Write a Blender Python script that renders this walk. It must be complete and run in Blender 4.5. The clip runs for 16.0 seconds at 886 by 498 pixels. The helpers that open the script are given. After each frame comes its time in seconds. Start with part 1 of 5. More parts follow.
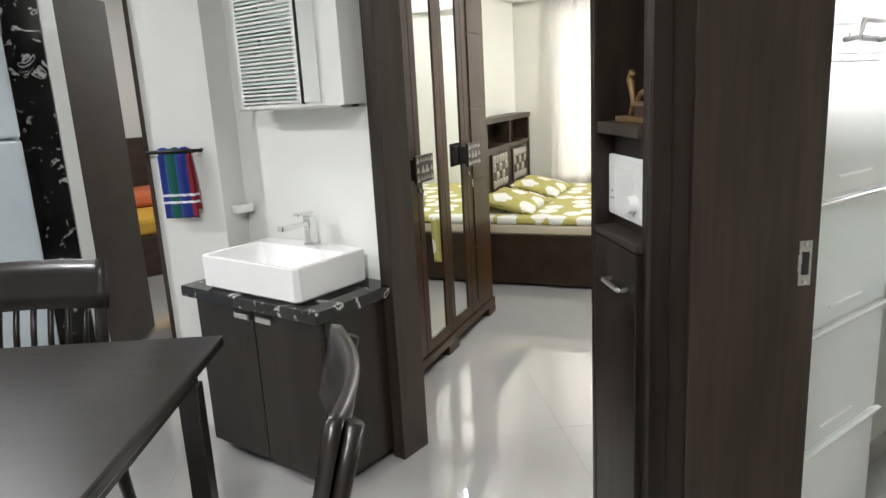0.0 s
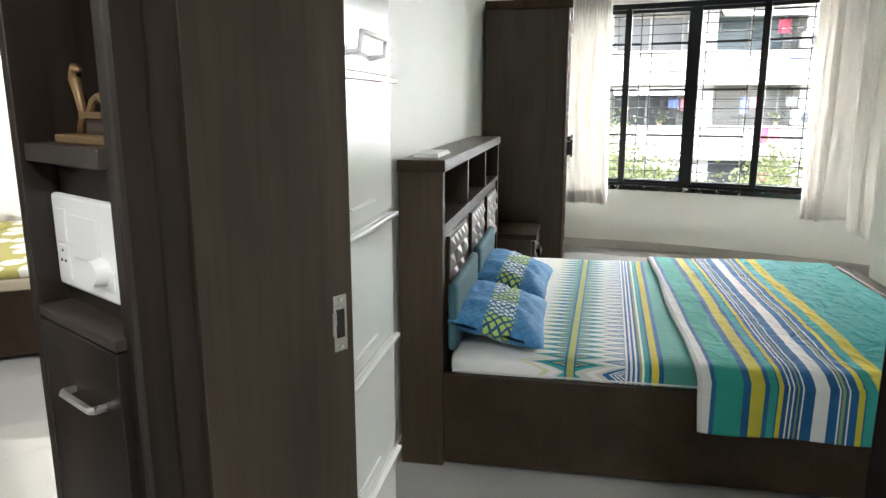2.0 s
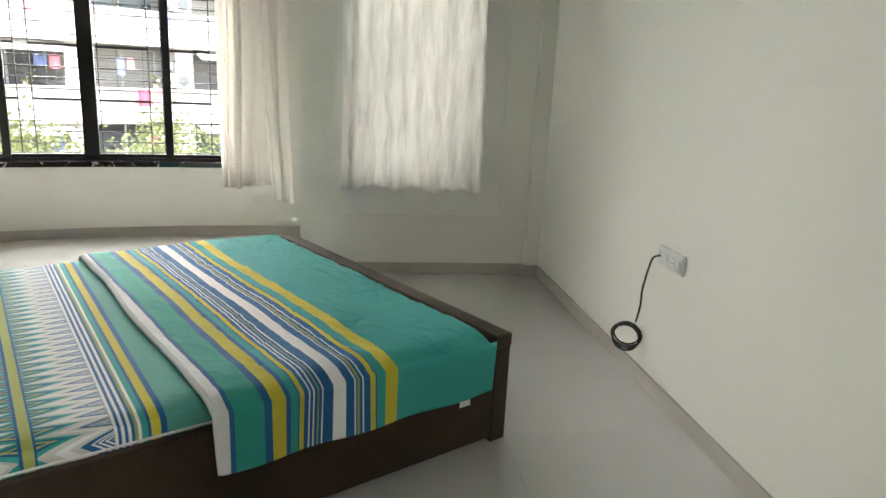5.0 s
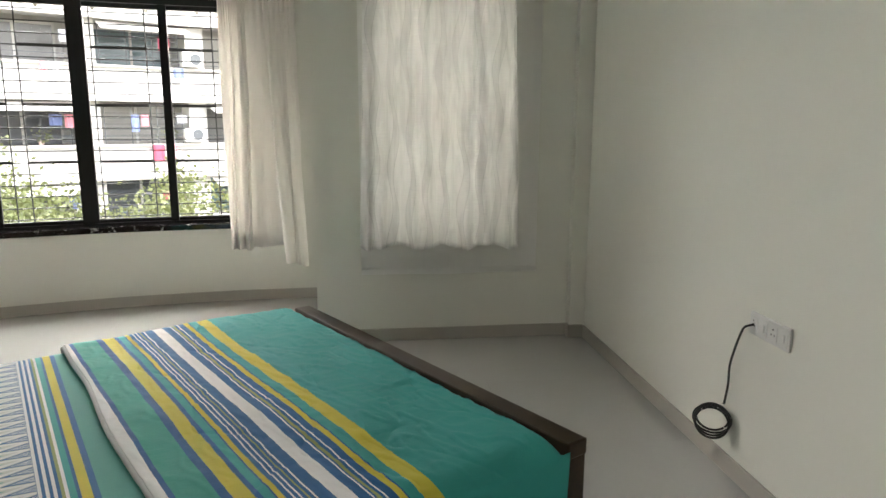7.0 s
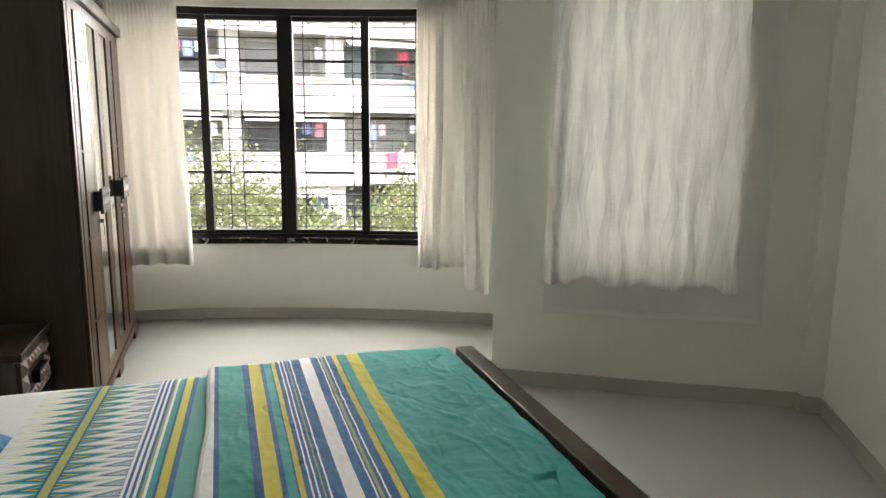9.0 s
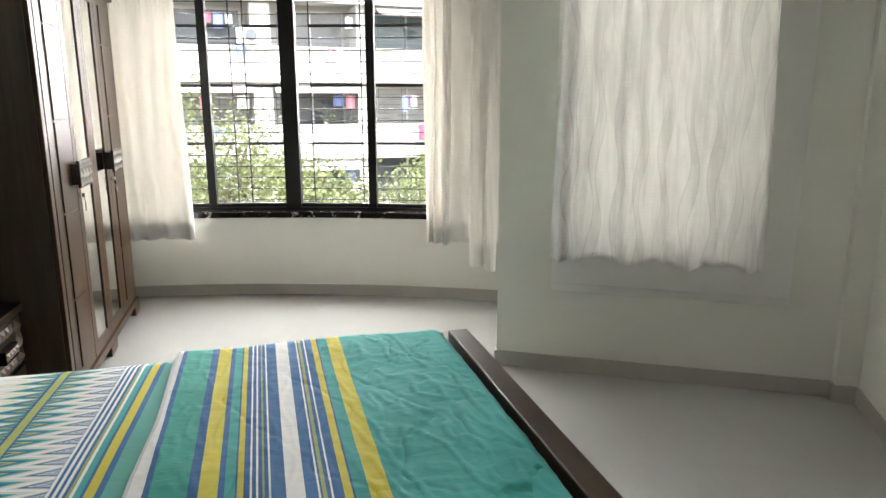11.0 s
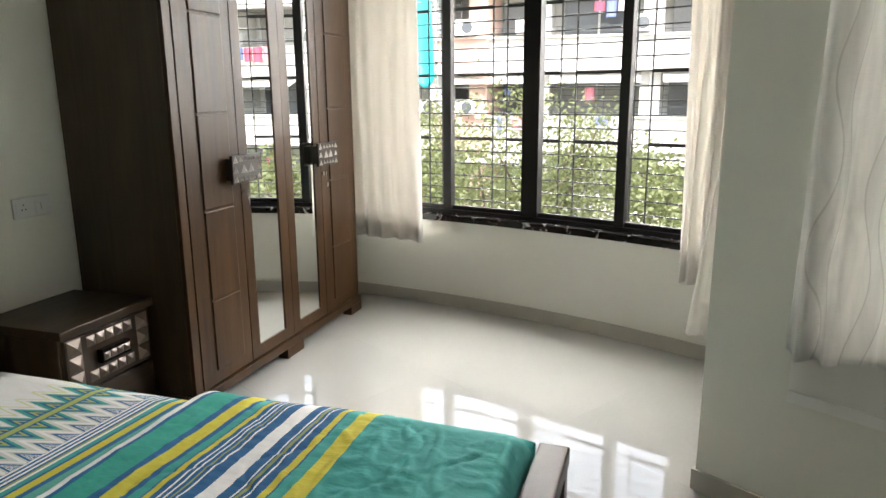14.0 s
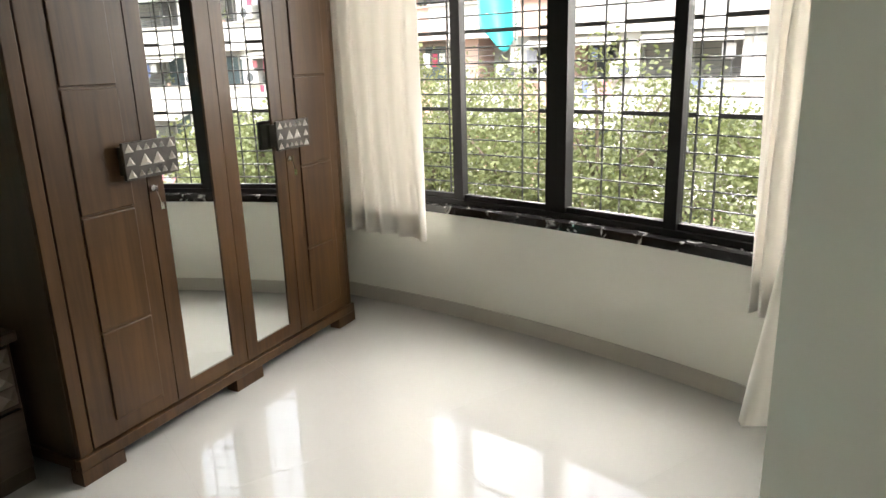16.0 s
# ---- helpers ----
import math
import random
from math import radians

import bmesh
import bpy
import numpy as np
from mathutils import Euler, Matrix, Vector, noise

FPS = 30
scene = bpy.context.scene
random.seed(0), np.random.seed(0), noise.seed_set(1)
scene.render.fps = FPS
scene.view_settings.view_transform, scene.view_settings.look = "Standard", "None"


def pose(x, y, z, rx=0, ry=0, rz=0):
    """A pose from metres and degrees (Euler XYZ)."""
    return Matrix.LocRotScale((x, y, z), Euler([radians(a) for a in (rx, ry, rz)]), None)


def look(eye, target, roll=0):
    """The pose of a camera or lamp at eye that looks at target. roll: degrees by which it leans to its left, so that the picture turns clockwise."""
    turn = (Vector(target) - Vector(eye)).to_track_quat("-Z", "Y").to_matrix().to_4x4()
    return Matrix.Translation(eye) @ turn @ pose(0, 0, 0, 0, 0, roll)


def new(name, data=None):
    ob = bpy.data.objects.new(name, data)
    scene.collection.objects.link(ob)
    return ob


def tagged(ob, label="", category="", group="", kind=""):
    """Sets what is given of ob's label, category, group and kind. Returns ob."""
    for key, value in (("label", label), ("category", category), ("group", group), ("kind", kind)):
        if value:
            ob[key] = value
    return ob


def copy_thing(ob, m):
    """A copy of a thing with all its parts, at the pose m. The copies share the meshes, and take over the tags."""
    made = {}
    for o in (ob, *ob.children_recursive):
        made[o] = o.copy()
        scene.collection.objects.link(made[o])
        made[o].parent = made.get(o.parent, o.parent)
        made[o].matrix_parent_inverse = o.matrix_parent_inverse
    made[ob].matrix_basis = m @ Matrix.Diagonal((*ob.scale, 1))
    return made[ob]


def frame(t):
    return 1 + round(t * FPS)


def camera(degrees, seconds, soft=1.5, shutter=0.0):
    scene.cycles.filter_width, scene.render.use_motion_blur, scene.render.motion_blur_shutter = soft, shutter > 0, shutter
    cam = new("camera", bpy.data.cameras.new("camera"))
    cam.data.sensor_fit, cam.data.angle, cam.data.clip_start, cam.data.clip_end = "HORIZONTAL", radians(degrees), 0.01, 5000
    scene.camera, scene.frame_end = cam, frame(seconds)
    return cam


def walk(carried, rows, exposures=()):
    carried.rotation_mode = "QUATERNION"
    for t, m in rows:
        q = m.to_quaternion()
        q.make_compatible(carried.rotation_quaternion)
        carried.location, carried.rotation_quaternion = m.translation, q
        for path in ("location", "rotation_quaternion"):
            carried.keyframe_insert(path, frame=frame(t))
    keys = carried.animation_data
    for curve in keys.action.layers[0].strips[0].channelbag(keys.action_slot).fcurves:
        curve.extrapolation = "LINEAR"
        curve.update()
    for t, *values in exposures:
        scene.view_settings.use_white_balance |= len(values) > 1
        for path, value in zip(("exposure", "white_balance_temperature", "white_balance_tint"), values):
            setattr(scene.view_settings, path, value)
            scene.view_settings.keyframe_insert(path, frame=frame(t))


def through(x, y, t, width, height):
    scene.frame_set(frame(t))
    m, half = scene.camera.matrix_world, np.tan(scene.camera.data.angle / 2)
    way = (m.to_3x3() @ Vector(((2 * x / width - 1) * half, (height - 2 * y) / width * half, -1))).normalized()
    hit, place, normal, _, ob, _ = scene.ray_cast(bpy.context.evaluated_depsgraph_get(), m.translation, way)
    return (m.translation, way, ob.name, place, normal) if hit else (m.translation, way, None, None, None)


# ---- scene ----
cam = camera(65.9, 16.0)
EXPOSE = [(0, 2.68, 6050, 10), (1, 2.78, 6050, 10), (2.5, 2.83, 5980, 10), (3.5, 2.68, 6100, 10), (4.7, 2.7, 6350, 10), (7, 2.27, 6500, 11), (8.5, 2.2, 6600, 11), (11, 2.5, 6300, 11), (11.5, 2.34, 6350, 11), (12.5, 2.13, 6450, 11), (13.5, 2.14, 6480, 11), (14, 2.2, 6500, 11), (16, 2.2, 6700, 11)]
PATH = [
    (0, (0.279, 0.174, 1.432), (1.423, 1.753, 0.987), -3.2),
    (0.5, (0.358, 0.241, 1.419), (1.812, 1.533, 0.949), -0.3),
    (1, (0.43, 0.356, 1.399), (2.147, 1.272, 0.939), -0.7),
    (1.5, (0.522, 0.448, 1.398), (2.404, 0.935, 0.929), 0.7),
    (2, (0.665, 0.485, 1.4), (2.588, 0.844, 0.987), -0.0),
    (2.5, (0.791, 0.488, 1.402), (2.747, 0.625, 1.006), -0.8),
    (3, (0.903, 0.513, 1.397), (2.829, 0.213, 0.946), -0.6),
    (3.5, (1.036, 0.619, 1.393), (2.872, -0.037, 0.949), 0.8),
    (4, (1.112, 0.673, 1.396), (2.842, -0.225, 0.948), 0.7),
    (4.5, (1.198, 0.656, 1.387), (2.763, -0.502, 0.93), 1.9),
    (4.7, (1.231, 0.638, 1.395), (2.755, -0.565, 0.914), 2.9),
    (6.8, (1.734, 0.434, 1.408), (3.276, -0.777, 1.013), 0.7),
    (7, (1.777, 0.368, 1.415), (3.35, -0.813, 1.052), 0.2),
    (7.5, (1.875, 0.222, 1.412), (3.437, -0.938, 0.951), 1.2),
    (8, (2.023, 0.067, 1.426), (3.642, -1.047, 1.054), 1.2),
    (8.5, (2.125, 0.009, 1.427), (3.882, -0.898, 1.127), 0.1),
    (8.7, (2.127, -0.029, 1.447), (3.974, -0.736, 1.155), 0.5),
    (10.8, (2.254, -0.331, 1.419), (4.158, -0.774, 1.0), 0.6),
    (11, (2.315, -0.357, 1.416), (4.205, -0.858, 0.996), -0.1),
    (11.5, (2.446, -0.523, 1.407), (4.357, -0.926, 0.977), 0.2),
    (12, (2.547, -0.776, 1.401), (4.483, -0.867, 0.91), 1.1),
    (12.5, (2.734, -0.952, 1.39), (4.663, -1.027, 0.867), 2.8),
    (13, (2.929, -1.078, 1.394), (4.864, -1.074, 0.89), 0.6),
    (13.5, (3.115, -1.268, 1.408), (4.998, -0.805, 0.92), -0.7),
    (14, (3.274, -1.395, 1.412), (5.126, -0.783, 0.97), -0.4),
    (14.5, (3.542, -1.429, 1.446), (5.422, -0.836, 1.108), -0.0),
    (15, (3.763, -1.433, 1.424), (5.584, -0.754, 0.951), -1.0),
    (15.5, (4.051, -1.505, 1.422), (5.757, -0.601, 0.9), -0.5),
    (16, (4.298, -1.526, 1.382), (6.028, -0.672, 0.852), -1.8),
]
walk(cam, [(t, look(eye, target, roll)) for t, eye, target, roll in PATH], EXPOSE)

# ---- light levels ----
SKY, SUN = 0.15, 2.2
BAY_W, SIDE_W, HALL_W, ROOM2_W, BACK_W = 24.0, 14.0, 7.8, 4.8, 9.0

# ---- world, sun, large lights ----
world = bpy.data.worlds.new("sky")
scene.world = world
world.use_nodes = True
wn = world.node_tree.nodes
sky = wn.new("ShaderNodeTexSky")
sky.sky_type = "NISHITA"
sky.sun_disc = False
sky.sun_elevation, sky.sun_rotation = radians(55), radians(250)
sky.air_density, sky.dust_density = 1.2, 3.0
wn["Background"].inputs[1].default_value = SKY
veil = wn.new("ShaderNodeHueSaturation")   # thin overcast
veil.inputs["Saturation"].default_value = 0.35
world.node_tree.links.new(sky.outputs[0], veil.inputs["Color"])
world.node_tree.links.new(veil.outputs[0], wn["Background"].inputs[0])
sun = new("sun", bpy.data.lights.new("sun", "SUN"))
sun.data.energy, sun.data.angle, sun.data.color = SUN, radians(15), (1.0, 0.96, 0.9)
sun.matrix_world = look((0, 0, 30), (18, 6, 0))


def area(name, eye, target, w, h, watts, color=(1, 1, 1)):
    ob = new(name, bpy.data.lights.new(name, "AREA"))
    ob.data.shape, ob.data.size, ob.data.size_y = "RECTANGLE", w, h
    ob.data.energy, ob.data.color = watts, color
    ob.matrix_world = look(eye, target)
    return ob


# ---- frames of the plan ----
FU = Matrix.Rotation(radians(-29.9), 4, "Z")   # u, v: hall door wall and slanted walls
F2 = Matrix.Rotation(radians(31.0), 4, "Z")    # second bedroom
F3 = Matrix.Rotation(radians(17.0), 4, "Z")    # wash basin wall
CX, CY = 0.749, 1.35                           # centre of the curved bay
HIGH = 2.75


def bay(r, deg, z):
    a = radians(deg)
    return Vector((CX + r * math.cos(a), CY + r * math.sin(a), z))


# ---- mesh helpers ----
def box(bm, lo, hi, m=None, bevel=0.0):
    r = bmesh.ops.create_cube(bm, size=1.0)
    c = [(a + b) / 2 for a, b in zip(lo, hi)]
    d = [abs(b - a) for a, b in zip(lo, hi)]
    t = Matrix.Translation(c) @ Matrix.Diagonal((*d, 1))
    bmesh.ops.transform(bm, matrix=(m @ t) if m else t, verts=r["verts"])
    if bevel:
        ed = list({e for v in r["verts"] for e in v.link_edges})
        bmesh.ops.bevel(bm, geom=ed, offset=bevel, segments=2, affect="EDGES", profile=0.5)
    return bm


def boxes(*specs, m=None, bevel=0.0):
    bm = bmesh.new()
    for lo, hi in specs:
        box(bm, lo, hi, m, bevel)
    return bm


def prism(bm, pts, z0, z1):
    lo = [bm.verts.new((x, y, z0)) for x, y in pts]
    hi = [bm.verts.new((x, y, z1)) for x, y in pts]
    n = len(pts)
    bm.faces.new(hi)
    bm.faces.new(lo[::-1])
    for i in range(n):
        bm.faces.new((lo[i], lo[(i + 1) % n], hi[(i + 1) % n], hi[i]))
    return bm


def arc(bm, r0, r1, a0, a1, z0, z1, n=24):
    rings = []
    for i in range(n + 1):
        a = a0 + (a1 - a0) * i / n
        rings.append([bm.verts.new(bay(r, a, z)) for r, z in ((r0, z0), (r1, z0), (r1, z1), (r0, z1))])
    for p, q in zip(rings, rings[1:]):
        for k in range(4):
            bm.faces.new((p[k], p[(k + 1) % 4], q[(k + 1) % 4], q[k]))
    bm.faces.new(rings[0])
    bm.faces.new(rings[-1][::-1])
    return bm


def tube(bm, pts, r, n=6):
    pts = [Vector(p) for p in pts]
    rings = []
    for i, p in enumerate(pts):
        d = (pts[min(i + 1, len(pts) - 1)] - pts[max(i - 1, 0)]).normalized()
        a = d.orthogonal().normalized() if i == 0 else (rings_a - d * rings_a.dot(d)).normalized()
        rings_a = a
        b = d.cross(a)
        rr = r[i] if isinstance(r, (list, tuple)) else r
        rings.append([bm.verts.new(p + rr * (a * math.cos(6.2832 * k / n) + b * math.sin(6.2832 * k / n))) for k in range(n)])
    for p, q in zip(rings, rings[1:]):
        for k in range(n):
            bm.faces.new((p[k], p[(k + 1) % n], q[(k + 1) % n], q[k]))
    bm.faces.new(rings[0][::-1])
    bm.faces.new(rings[-1])
    return bm


def cyl(bm, c, r, z0, z1, n=20, m=None):
    t = [Vector((c[0], c[1], z0)), Vector((c[0], c[1], z1))]
    if m:
        t = [m @ p for p in t]
    return tube(bm, t, r, n)


def pyramid(bm, c, s, h, ax, up, out):
    """A four-sided stud on a face: centre, half size, height, face axes."""
    c, ax, up, out = Vector(c), Vector(ax), Vector(up), Vector(out)
    q = [bm.verts.new(c + ax * i * s + up * j * s) for i, j in ((-1, -1), (1, -1), (1, 1), (-1, 1))]
    t = bm.verts.new(c + out * h)
    for k in range(4):
        bm.faces.new((q[k], q[(k + 1) % 4], t))
    return bm


def wedge(bm, c, s, h, ax, up, out):
    """A three-sided stud standing on its base: centre, half size, height, face axes."""
    c, ax, up, out = Vector(c), Vector(ax), Vector(up), Vector(out)
    q = [bm.verts.new(c + ax * i * s + up * j * s) for i, j in ((-1, -0.75), (1, -0.75), (0, 0.85))]
    t = bm.verts.new(c - up * s * 0.35 + out * h)
    for k in range(3):
        bm.faces.new((q[k], q[(k + 1) % 3], t))
    return bm


def sheet(fn, nu, nv):
    bm = bmesh.new()
    g = [[bm.verts.new(fn(i / nu, j / nv)) for j in range(nv + 1)] for i in range(nu + 1)]
    for i in range(nu):
        for j in range(nv):
            bm.faces.new((g[i][j], g[i + 1][j], g[i + 1][j + 1], g[i][j + 1]))
    return bm


def shell(fn, nu, nv, t):
    """A sheet with thickness t along its normals."""
    bm = sheet(fn, nu, nv)
    bm.normal_update()
    bm.verts.ensure_lookup_table()
    n = len(bm.verts)
    back = [bm.verts.new(v.co - v.normal * t) for v in bm.verts[:]]
    bm.verts.ensure_lookup_table()
    row = nv + 1
    for i in range(nu):
        for j in range(nv):
            a = i * row + j
            bm.faces.new((back[a], back[a + 1], back[a + row + 1], back[a + row]))
    rim = [j for j in range(row)] + [i * row + nv for i in range(1, nu + 1)] + [nu * row + j for j in range(nv - 1, -1, -1)] + [i * row for i in range(nu - 1, 0, -1)]
    for a, b in zip(rim, rim[1:] + rim[:1]):
        bm.faces.new((bm.verts[a], bm.verts[b], back[b], back[a]))
    return bm


def part(name, bm, material, parent=None, label="", smooth=False, place=None):
    bmesh.ops.recalc_face_normals(bm, faces=bm.faces)
    me = bpy.data.meshes.new(name)
    bm.to_mesh(me)
    bm.free()
    me.materials.append(material)
    if smooth:
        me.polygons.foreach_set("use_smooth", [True] * len(me.polygons))
    ob = new(name, me)
    ob.parent = parent
    if place:
        ob.matrix_basis = place
    if label:
        ob["label"] = label
    return ob


def thing(name, place, label, category, group=""):
    ob = new(name)
    ob.empty_display_size = 0.1
    ob.matrix_basis = place
    return tagged(ob, label, category, group)


def single(name, bm, material, label, category, group="", smooth=False, place=None):
    return tagged(part(name, bm, material, None, "", smooth, place), label, category, group)


def structure(name, bm, material, label="", smooth=False):
    return tagged(part(name, bm, material, None, label, smooth), kind="structure")


# ---- materials ----
class Mat:
    def __init__(self, name, color, rough=0.5, metal=0.0):
        self.m = bpy.data.materials.new(name)
        self.m.use_nodes = True
        self.t = self.m.node_tree
        self.b = self.t.nodes["Principled BSDF"]
        self.b.inputs["Base Color"].default_value = (*color, 1)
        self.b.inputs["Roughness"].default_value = rough
        self.b.inputs["Metallic"].default_value = metal
        self.c = self.t.nodes.new("ShaderNodeTexCoord")

    def node(self, kind, **values):
        n = self.t.nodes.new(kind)
        for k, v in values.items():
            n.inputs[k].default_value = v
        return n

    def link(self, a, b):
        self.t.links.new(a, b)

    def mapped(self, scale=(1, 1, 1), space="Object"):
        n = self.node("ShaderNodeMapping", Scale=scale)
        self.link(self.c.outputs[space], n.inputs[0])
        return n.outputs[0]

    def noise(self, scale, detail=3.0, stretch=(1, 1, 1), distort=0.0):
        n = self.node("ShaderNodeTexNoise", Scale=scale, Detail=detail, Distortion=distort)
        self.link(self.mapped(stretch), n.inputs["Vector"])
        return n.outputs[0]

    def ramp(self, socket, stops, constant=False):
        n = self.t.nodes.new("ShaderNodeValToRGB")
        n.color_ramp.interpolation = "CONSTANT" if constant else "LINEAR"
        e = n.color_ramp.elements
        while len(e) < len(stops):
            e.new(0.5)
        for el, (p, col) in zip(e, stops):
            el.position = p
            el.color = (*col, 1) if len(col) == 3 else col
        self.link(socket, n.inputs[0])
        return n.outputs[0]

    def math(self, op, a, b=None, c=None):
        n = self.t.nodes.new("ShaderNodeMath")
        n.operation = op
        for i, v in enumerate((a, b, c)):
            if v is None:
                continue
            if isinstance(v, (int, float)):
                n.inputs[i].default_value = v
            else:
                self.link(v, n.inputs[i])
        return n.outputs[0]

    def mix(self, f, a, b, mode="MIX"):
        n = self.t.nodes.new("ShaderNodeMix")
        n.data_type, n.blend_type = "RGBA", mode
        for i, v in ((0, f), (6, a), (7, b)):
            if isinstance(v, (int, float)):
                n.inputs[i].default_value = v
            elif isinstance(v, tuple):
                n.inputs[i].default_value = (*v, 1)
            else:
                self.link(v, n.inputs[i])
        return n.outputs[2]

    def color(self, s):
        self.link(s, self.b.inputs["Base Color"])
        return self

    def rough(self, s):
        self.link(s, self.b.inputs["Roughness"])
        return self

    def bump(self, s, strength=0.2, dist=0.01):
        n = self.node("ShaderNodeBump", Strength=strength, Distance=dist)
        self.link(s, n.inputs["Height"])
        self.link(n.outputs[0], self.b.inputs["Normal"])
        return self

    def axes(self):
        n = self.t.nodes.new("ShaderNodeSeparateXYZ")
        self.link(self.c.outputs["Object"], n.inputs[0])
        return n.outputs


def wood(name, dark, light, rough=0.35, stretch=(14, 14, 0.7), coat=0.25, spec=0.34):
    k = Mat(name, dark, rough)
    grain = k.noise(4.0, 6.0, stretch, 0.6)
    broad = k.noise(1.5, 4.0, tuple(0.22 * s + 0.5 for s in stretch), 0.8)
    both = k.math("ADD", k.math("MULTIPLY", grain, 0.42), k.math("MULTIPLY", broad, 0.58))
    k.color(k.ramp(both, [(0.34, dark), (0.66, light)]))
    k.rough(k.math("ADD", k.math("MULTIPLY", grain, 0.18), rough - 0.08))
    k.bump(grain, 0.03, 0.0006)
    k.b.inputs["Specular IOR Level"].default_value = spec
    k.b.inputs["Coat Weight"].default_value = coat
    k.b.inputs["Coat Roughness"].default_value = 0.18
    return k.m


def paint(name, color, rough=0.55, spread=0.05, bump=0.05):
    k = Mat(name, color, rough)
    n = k.noise(0.9, 4.0)
    f = k.noise(60.0, 3.0)
    k.color(k.mix(k.math("MULTIPLY", n, 0.6), tuple(c * (1 - spread) for c in color), tuple(min(1, c * (1 + spread)) for c in color)))
    k.rough(k.math("ADD", k.math("MULTIPLY", n, 0.15), rough - 0.07))
    k.bump(f, bump, 0.004)
    return k.m


def plain(name, color, rough=0.5, metal=0.0, spread=0.08):
    k = Mat(name, color, rough, metal)
    n = k.noise(9.0, 4.0)
    k.color(k.mix(n, tuple(c * (1 - spread) for c in color), tuple(min(1, c * (1 + spread)) for c in color)))
    k.rough(k.math("ADD", k.math("MULTIPLY", n, 0.12), max(rough - 0.06, 0.02)))
    return k.m


wenge = wood("wenge_wood", (0.024, 0.0152, 0.0078), (0.057, 0.0375, 0.0205), 0.36, coat=0.12)
wenge_flat = wood("wenge_wood_flat", (0.019, 0.0112, 0.0058), (0.045, 0.028, 0.0155), 0.34, (0.7, 14, 14), 0.04, 0.22)
walnut = wood("walnut_wood", (0.022, 0.0102, 0.0038), (0.062, 0.0305, 0.0108), 0.34, coat=0.02, spec=0.22)
laminate = wood("grey_brown_laminate", (0.017, 0.0125, 0.009), (0.046, 0.036, 0.027), 0.40, (9, 9, 0.5), 0.1)
jamb_wood = wood("jamb_wood", (0.017, 0.0120, 0.0080), (0.047, 0.0345, 0.0230), 0.38, coat=0.1)
doorwood = wood("door_wood", (0.028, 0.017, 0.010), (0.062, 0.040, 0.026), 0.40, (3, 3, 18))
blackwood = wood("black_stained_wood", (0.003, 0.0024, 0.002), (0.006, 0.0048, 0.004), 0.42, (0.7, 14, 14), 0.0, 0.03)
table_wood = wood("dark_table_wood", (0.008, 0.006, 0.005), (0.016, 0.012, 0.010), 0.32, (0.7, 14, 14), 0.15, 0.4)
niche_wood = wood("dark_niche_wood", (0.008, 0.0055, 0.0038), (0.026, 0.018, 0.012), 0.36, coat=0.1)
carved = plain("silvered_studs", (0.38, 0.345, 0.31), 0.45, 0.1)
wallpaint = paint("cream_wall_paint", (0.80, 0.795, 0.725), 0.62)
hallpaint = paint("white_wall_paint", (0.78, 0.785, 0.755), 0.45)
ceilpaint = paint("ceiling_paint", (0.86, 0.86, 0.84), 0.7)
skirt = paint("taupe_skirting_tile", (0.47, 0.44, 0.39), 0.42, 0.08, 0.02)
white_gloss = plain("white_gloss", (0.75, 0.76, 0.73), 0.12, 0, 0.02)
white_tile = plain("white_wall_tile", (0.87, 0.88, 0.84), 0.06, 0, 0.02)
ceramic = plain("white_ceramic", (0.90, 0.90, 0.89), 0.06, 0, 0.01)
plastic = plain("white_plastic", (0.72, 0.72, 0.70), 0.3, 0, 0.03)
chrome = plain("chrome", (0.78, 0.78, 0.78), 0.08, 1.0, 0.03)
steel = plain("brushed_steel", (0.62, 0.61, 0.58), 0.28, 1.0, 0.06)
black_metal = plain("black_metal", (0.008, 0.008, 0.008), 0.5)
black_metal.node_tree.nodes["Principled BSDF"].inputs["Specular IOR Level"].default_value = 0.2
grille_iron = plain("painted_grille_iron", (0.02, 0.021, 0.02), 0.55)
black_plastic = plain("black_rubber", (0.012, 0.012, 0.013), 0.45)
carved_dark = plain("dull_studs", (0.15, 0.118, 0.095), 0.34, 0.35)
brassy = plain("gilded_wood", (0.20, 0.125, 0.055), 0.4, 0.5)
dark_void = plain("dark_recess", (0.012, 0.010, 0.009), 0.6)

mk = Mat("mirror_glass", (0.90, 0.92, 0.91), 0.0, 1.0)
mirror = mk.m
gk = Mat("window_glass", (1, 1, 1), 0.0)
gk.b.inputs["Transmission Weight"].default_value = 1.0
gk.b.inputs["IOR"].default_value = 1.05
glass = gk.m

# polished vitrified floor tile, with faint clouding
fk = Mat("polished_floor_tile", (0.80, 0.79, 0.75), 0.06)
cl = fk.noise(1.1, 5.0)
fk.color(fk.mix(cl, (0.45, 0.445, 0.43), (0.50, 0.495, 0.48)))
fk.b.inputs["IOR"].default_value = 1.95
fk.b.inputs["Coat Weight"].default_value = 1.0
fk.b.inputs["Coat IOR"].default_value = 1.6
fk.b.inputs["Coat Roughness"].default_value = 0.0
fk.b.inputs["Roughness"].default_value = 0.0
floor_tile = fk.m

# black marble with white veins
bk = Mat("black_veined_marble", (0.01, 0.01, 0.011), 0.08)
vein = bk.noise(9.0, 8.0, (1, 1, 1), 2.2)
bk.color(bk.ramp(vein, [(0.0, (0.010, 0.010, 0.011)), (0.60, (0.014, 0.013, 0.013)), (0.655, (0.55, 0.54, 0.52)), (0.70, (0.02, 0.02, 0.02))]))
marble = bk.m


